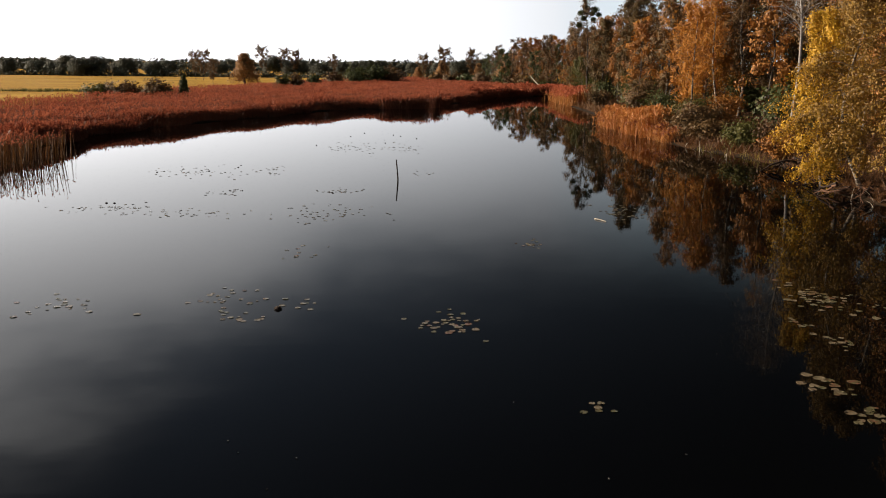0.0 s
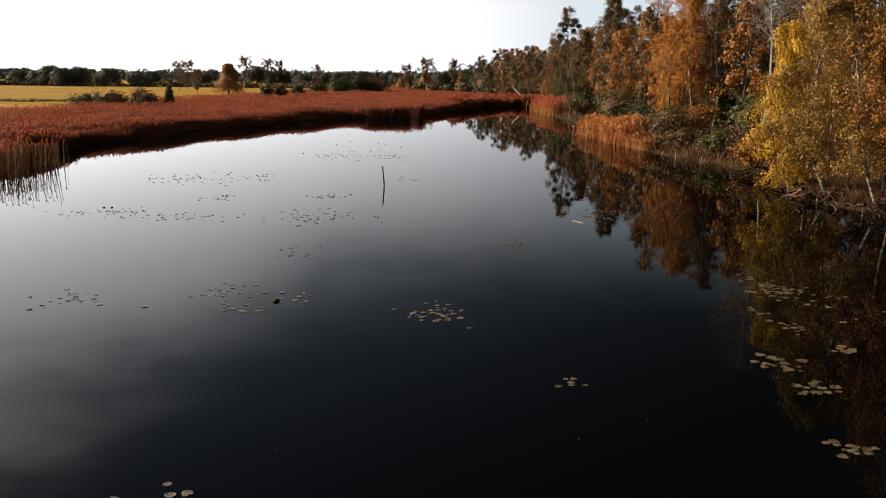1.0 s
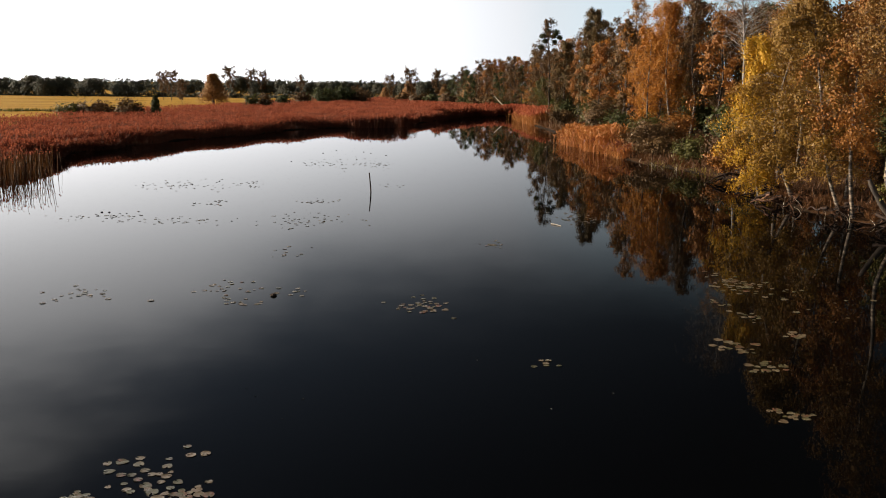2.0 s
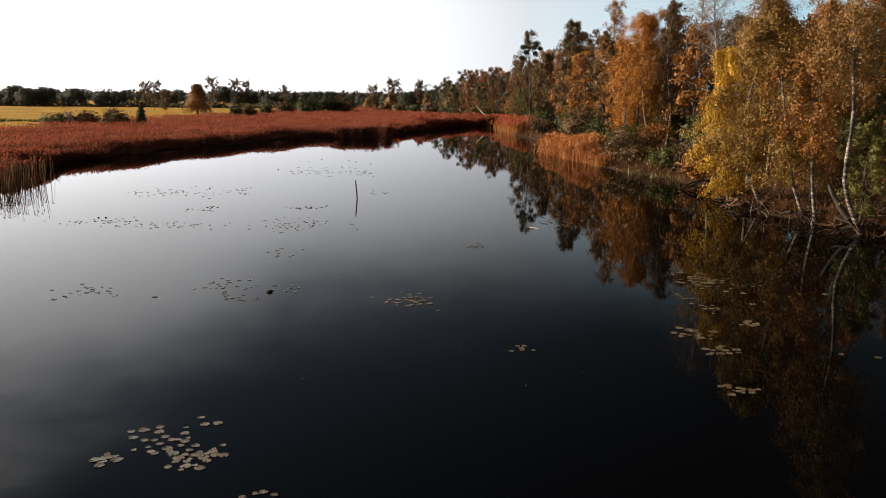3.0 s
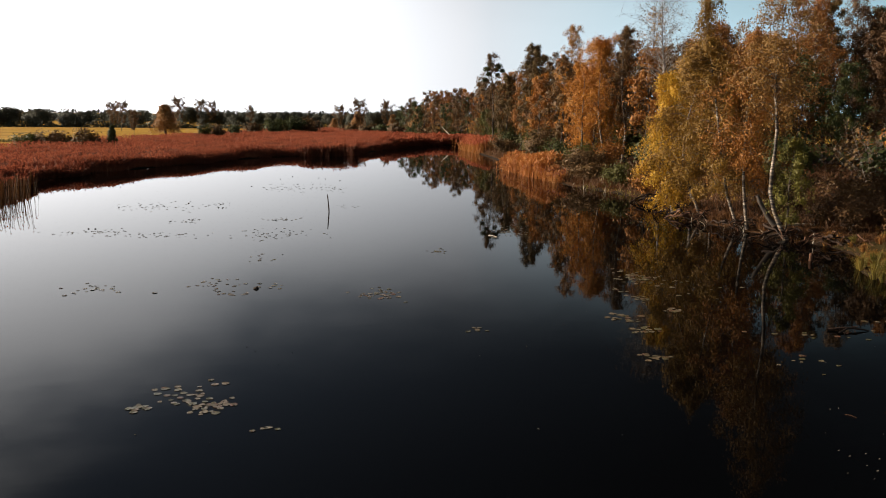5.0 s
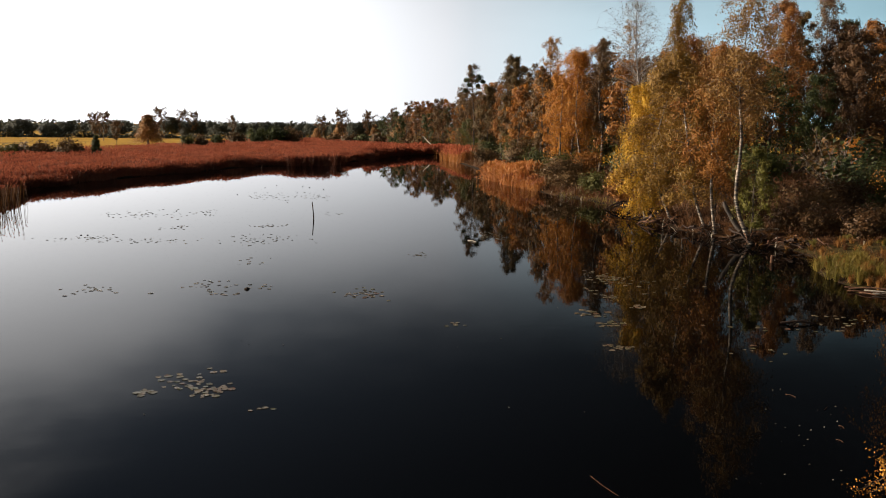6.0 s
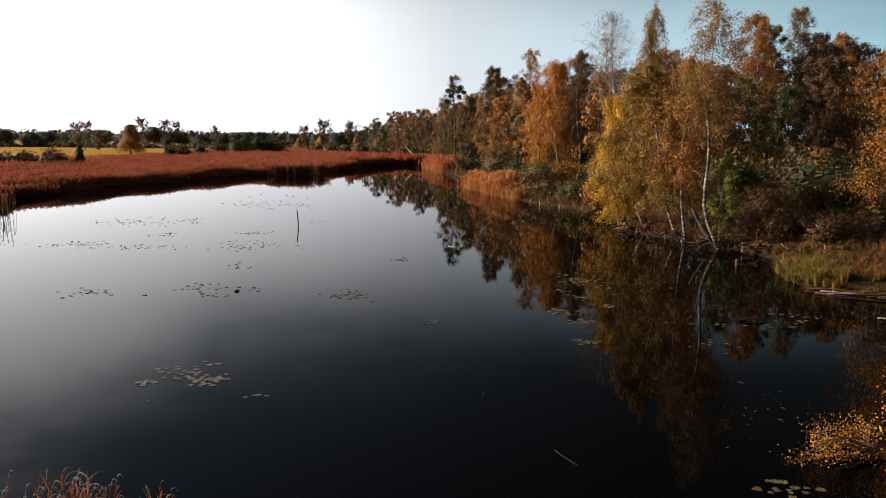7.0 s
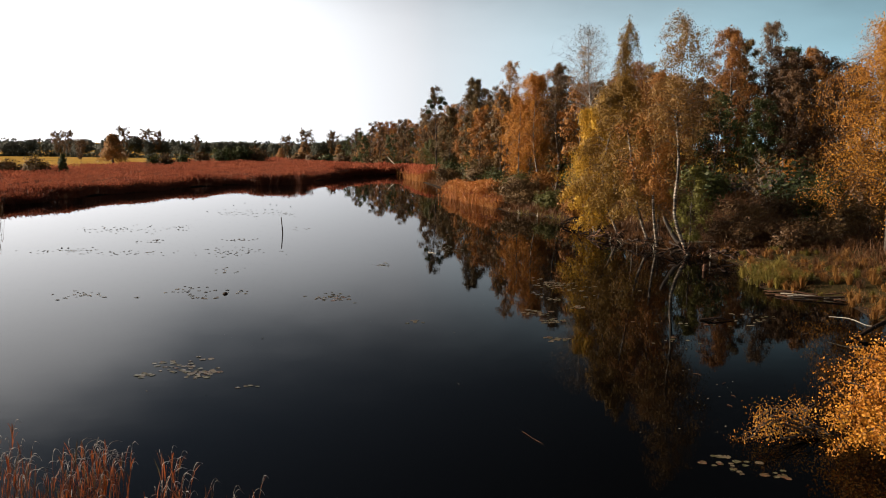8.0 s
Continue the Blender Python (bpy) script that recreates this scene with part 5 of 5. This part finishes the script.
for x, y, rx, ry, n, r in PATCHES:
    n, r = (int(n * 0.95), r * 0.58) if y > 38 else (int(n * 0.75), r * 0.72) if y > 22 and x < 0 else (int(n * 1.1), r * 0.8)
    thing = empty("water_lilies", pose(x, y, 0.004), "patch of browning water-lily pads afloat on dark water", "water lilies", "lily patches")
    put = []
    tries = 0
    while len(put) < n and tries < 40 * n:
        tries += 1
        px, py = rng.normal(0, rx * 0.48), rng.normal(0, ry * 0.48)
        rr = r * rng.uniform(0.5, 1.2)
        if all(math.hypot(px - a, py - b) > 0.75 * (rr + c) for a, b, c in put):
            put.append((px, py, rr))
            part("lily_pad", PADS[int(rng.integers(8))], thing, at=pose(px, py, 0.004, 0, 0, rng.uniform(0, 360)) @ Matrix.Scale(rr, 4))

# dark clump among the lilies, and small dark stubs farther out
def clump(x, y, r, h, label):
    rng = np.random.default_rng(int(1000 + 10 * abs(x) + y))
    bm = bmesh.new()
    bmesh.ops.create_icosphere(bm, subdivisions=3, radius=1.0)
    for v in bm.verts:
        k = 1 + 0.25 * noise.noise(v.co * 2.3 + Vector((x, y, 0)))
        v.co = Vector((v.co.x * r * k, v.co.y * r * 0.8 * k, v.co.z * h * k))
    me = bpy.data.meshes.new("clump")
    bm.to_mesh(me)
    bm.free()
    me.materials.append(WET_WOOD)
    tagged(new("plant_clump", me), label, "plant clump", "dark clumps").location = (x, y, h * 0.25)


clump(-4.75, 24.75, 0.11, 0.07, "dark wet clump of rotting lily stems")
for x, y in ((-10.9, 76.2), (-16.8, 43.8), (-16.4, 43.8), (-13.8, 59.5), (-18.3, 56.5), (-15.2, 57.3), (-9.0, 86), (-5.0, 88), (-4.2, 86.5), (-2.6, 84), (-5.2, 79), (-8, 90)):
    clump(x, y, 0.06, 0.04, "small dark stub of rotting water plants")

fleck = bpy.data.meshes.new("fleck")
fleck.from_pydata([(-1, -0.4, 0), (0.2, -0.7, 0.25), (1, 0.1, 0.5), (0, 0.6, 0.1), (0, 0, 0.5)], [], [(0, 1, 4), (1, 2, 4), (2, 3, 4), (3, 0, 4)])
fleck.materials.append(FLECK)
for x, y in ((1.52, 17.7), (4.5, 15.2), (5.3, 15.6), (2.9, 14.2), (-4.0, 15.6), (-3.7, 15.1), (-2.6, 14.9), (-2.9, 13.7), (7.6, 20.0), (6.8, 21.0), (5.2, 7.5), (3.4, 8.0), (-5.5, 8.2), (-3.8, 7.6), (7.3, 2.9), (6.6, 4.4),
             (10.8, 8.9), (11.05, 8.97), (9.84, 7.35), (9.56, 6.29), (9.63, 5.97), (10.04, 6.07), (9.7, 5.45), (9.76, 5.17), (9.09, 5.1), (9.46, 4.79), (9.02, 3.74), (8.22, 3.26), (7.12, 3.11), (7.52, 2.86), (9.05, 2.9), (11.11, 7.17), (11.25, 6.79), (11.13, 6.3), (10.59, 5.93), (10.16, 5.77), (9.48, 3.33), (9.29, 2.42), (16.39, 16.37), (15.4, 14.61), (12.87, 12.94), (11.74, 7.43)):
    f = tagged(new("floating_leaf", fleck), "pale dead leaf floating on the water", "leaf", "floating leaves")
    f.matrix_world = pose(x, y, 0.006, 0, 0, 37 * x) @ Matrix.Scale(0.024 + 0.009 * math.sin(91 * x), 4)


# driftwood along the foot of the low bank
rng = np.random.default_rng(560)
for q in range(16):
    u = rng.uniform(0, 1)
    x, y = 21.3 + 3.4 * u + rng.normal(0, 0.25), 22.9 - 2.2 * u + rng.normal(0, 0.3)
    az, ln = rng.normal(-0.5, 0.5), rng.uniform(0.4, 1.3)
    dx, dy = math.cos(az) * ln / 2, math.sin(az) * ln / 2
    stick("driftwood", [(x - dx, y - dy, 0.05), (x + rng.normal(0, 0.04), y + rng.normal(0, 0.04), rng.uniform(0.06, 0.12)), (x + dx, y + dy, 0.06)], rng.uniform(0.02, 0.05), 0.015,
          PALE_WOOD if q % 4 == 0 else DEAD_WOOD, "weathered stick washed up along the bank", "driftwood", 6, 6)["group"] = "driftwood on the shore"


# ---- ditch in the meadow, stakes and dead twigs along the bank ----
ditch = scatter(700, 1600, (-110, 175, -60, 215), lambda x, y, d: np.abs(y - 190 - 0.05 * (x + 80) - 1.5 * np.sin(x * 0.15)) < 0.9)
tufts("ditch_grass", 700, ditch, 0.8, 0.09, L_MOSS, "line of dark rank grass along a meadow ditch", 0.4)
rng = np.random.default_rng(710)
for q in range(46):
    y = rng.uniform(36, 80)
    x = np.interp(y, SH[8:20, 1], SH[8:20, 0]) - rng.uniform(-0.3, 1.1)
    h = rng.uniform(0.25, 0.9)
    lx, ly = rng.normal(-0.25, 0.35), rng.normal(0, 0.35)
    stick("twig", [(x, y, -0.15), (x + lx * 0.4, y + ly * 0.4, h * 0.55), (x + lx, y + ly, h)], rng.uniform(0.012, 0.035), 0.008,
          DEAD_WOOD if q % 3 else PALE_WOOD, "dead twig standing at the water's edge", "twig", 5, 6)["group"] = "dead twigs on the shore"
for x, y, h in ((28.6, 33.6, 0.6), (41.5, 47.0, 2.2), (42.4, 45.8, 2.0), (24.6, 36.0, 0.5)):
    stick("stake", [(x, y, 0.1), (x + 0.05, y, h * 0.5), (x + 0.02, y, h + 0.2)], 0.05, 0.03, PALE_WOOD, "thin pale dead stem standing on the bank", "stake", 6, 6)
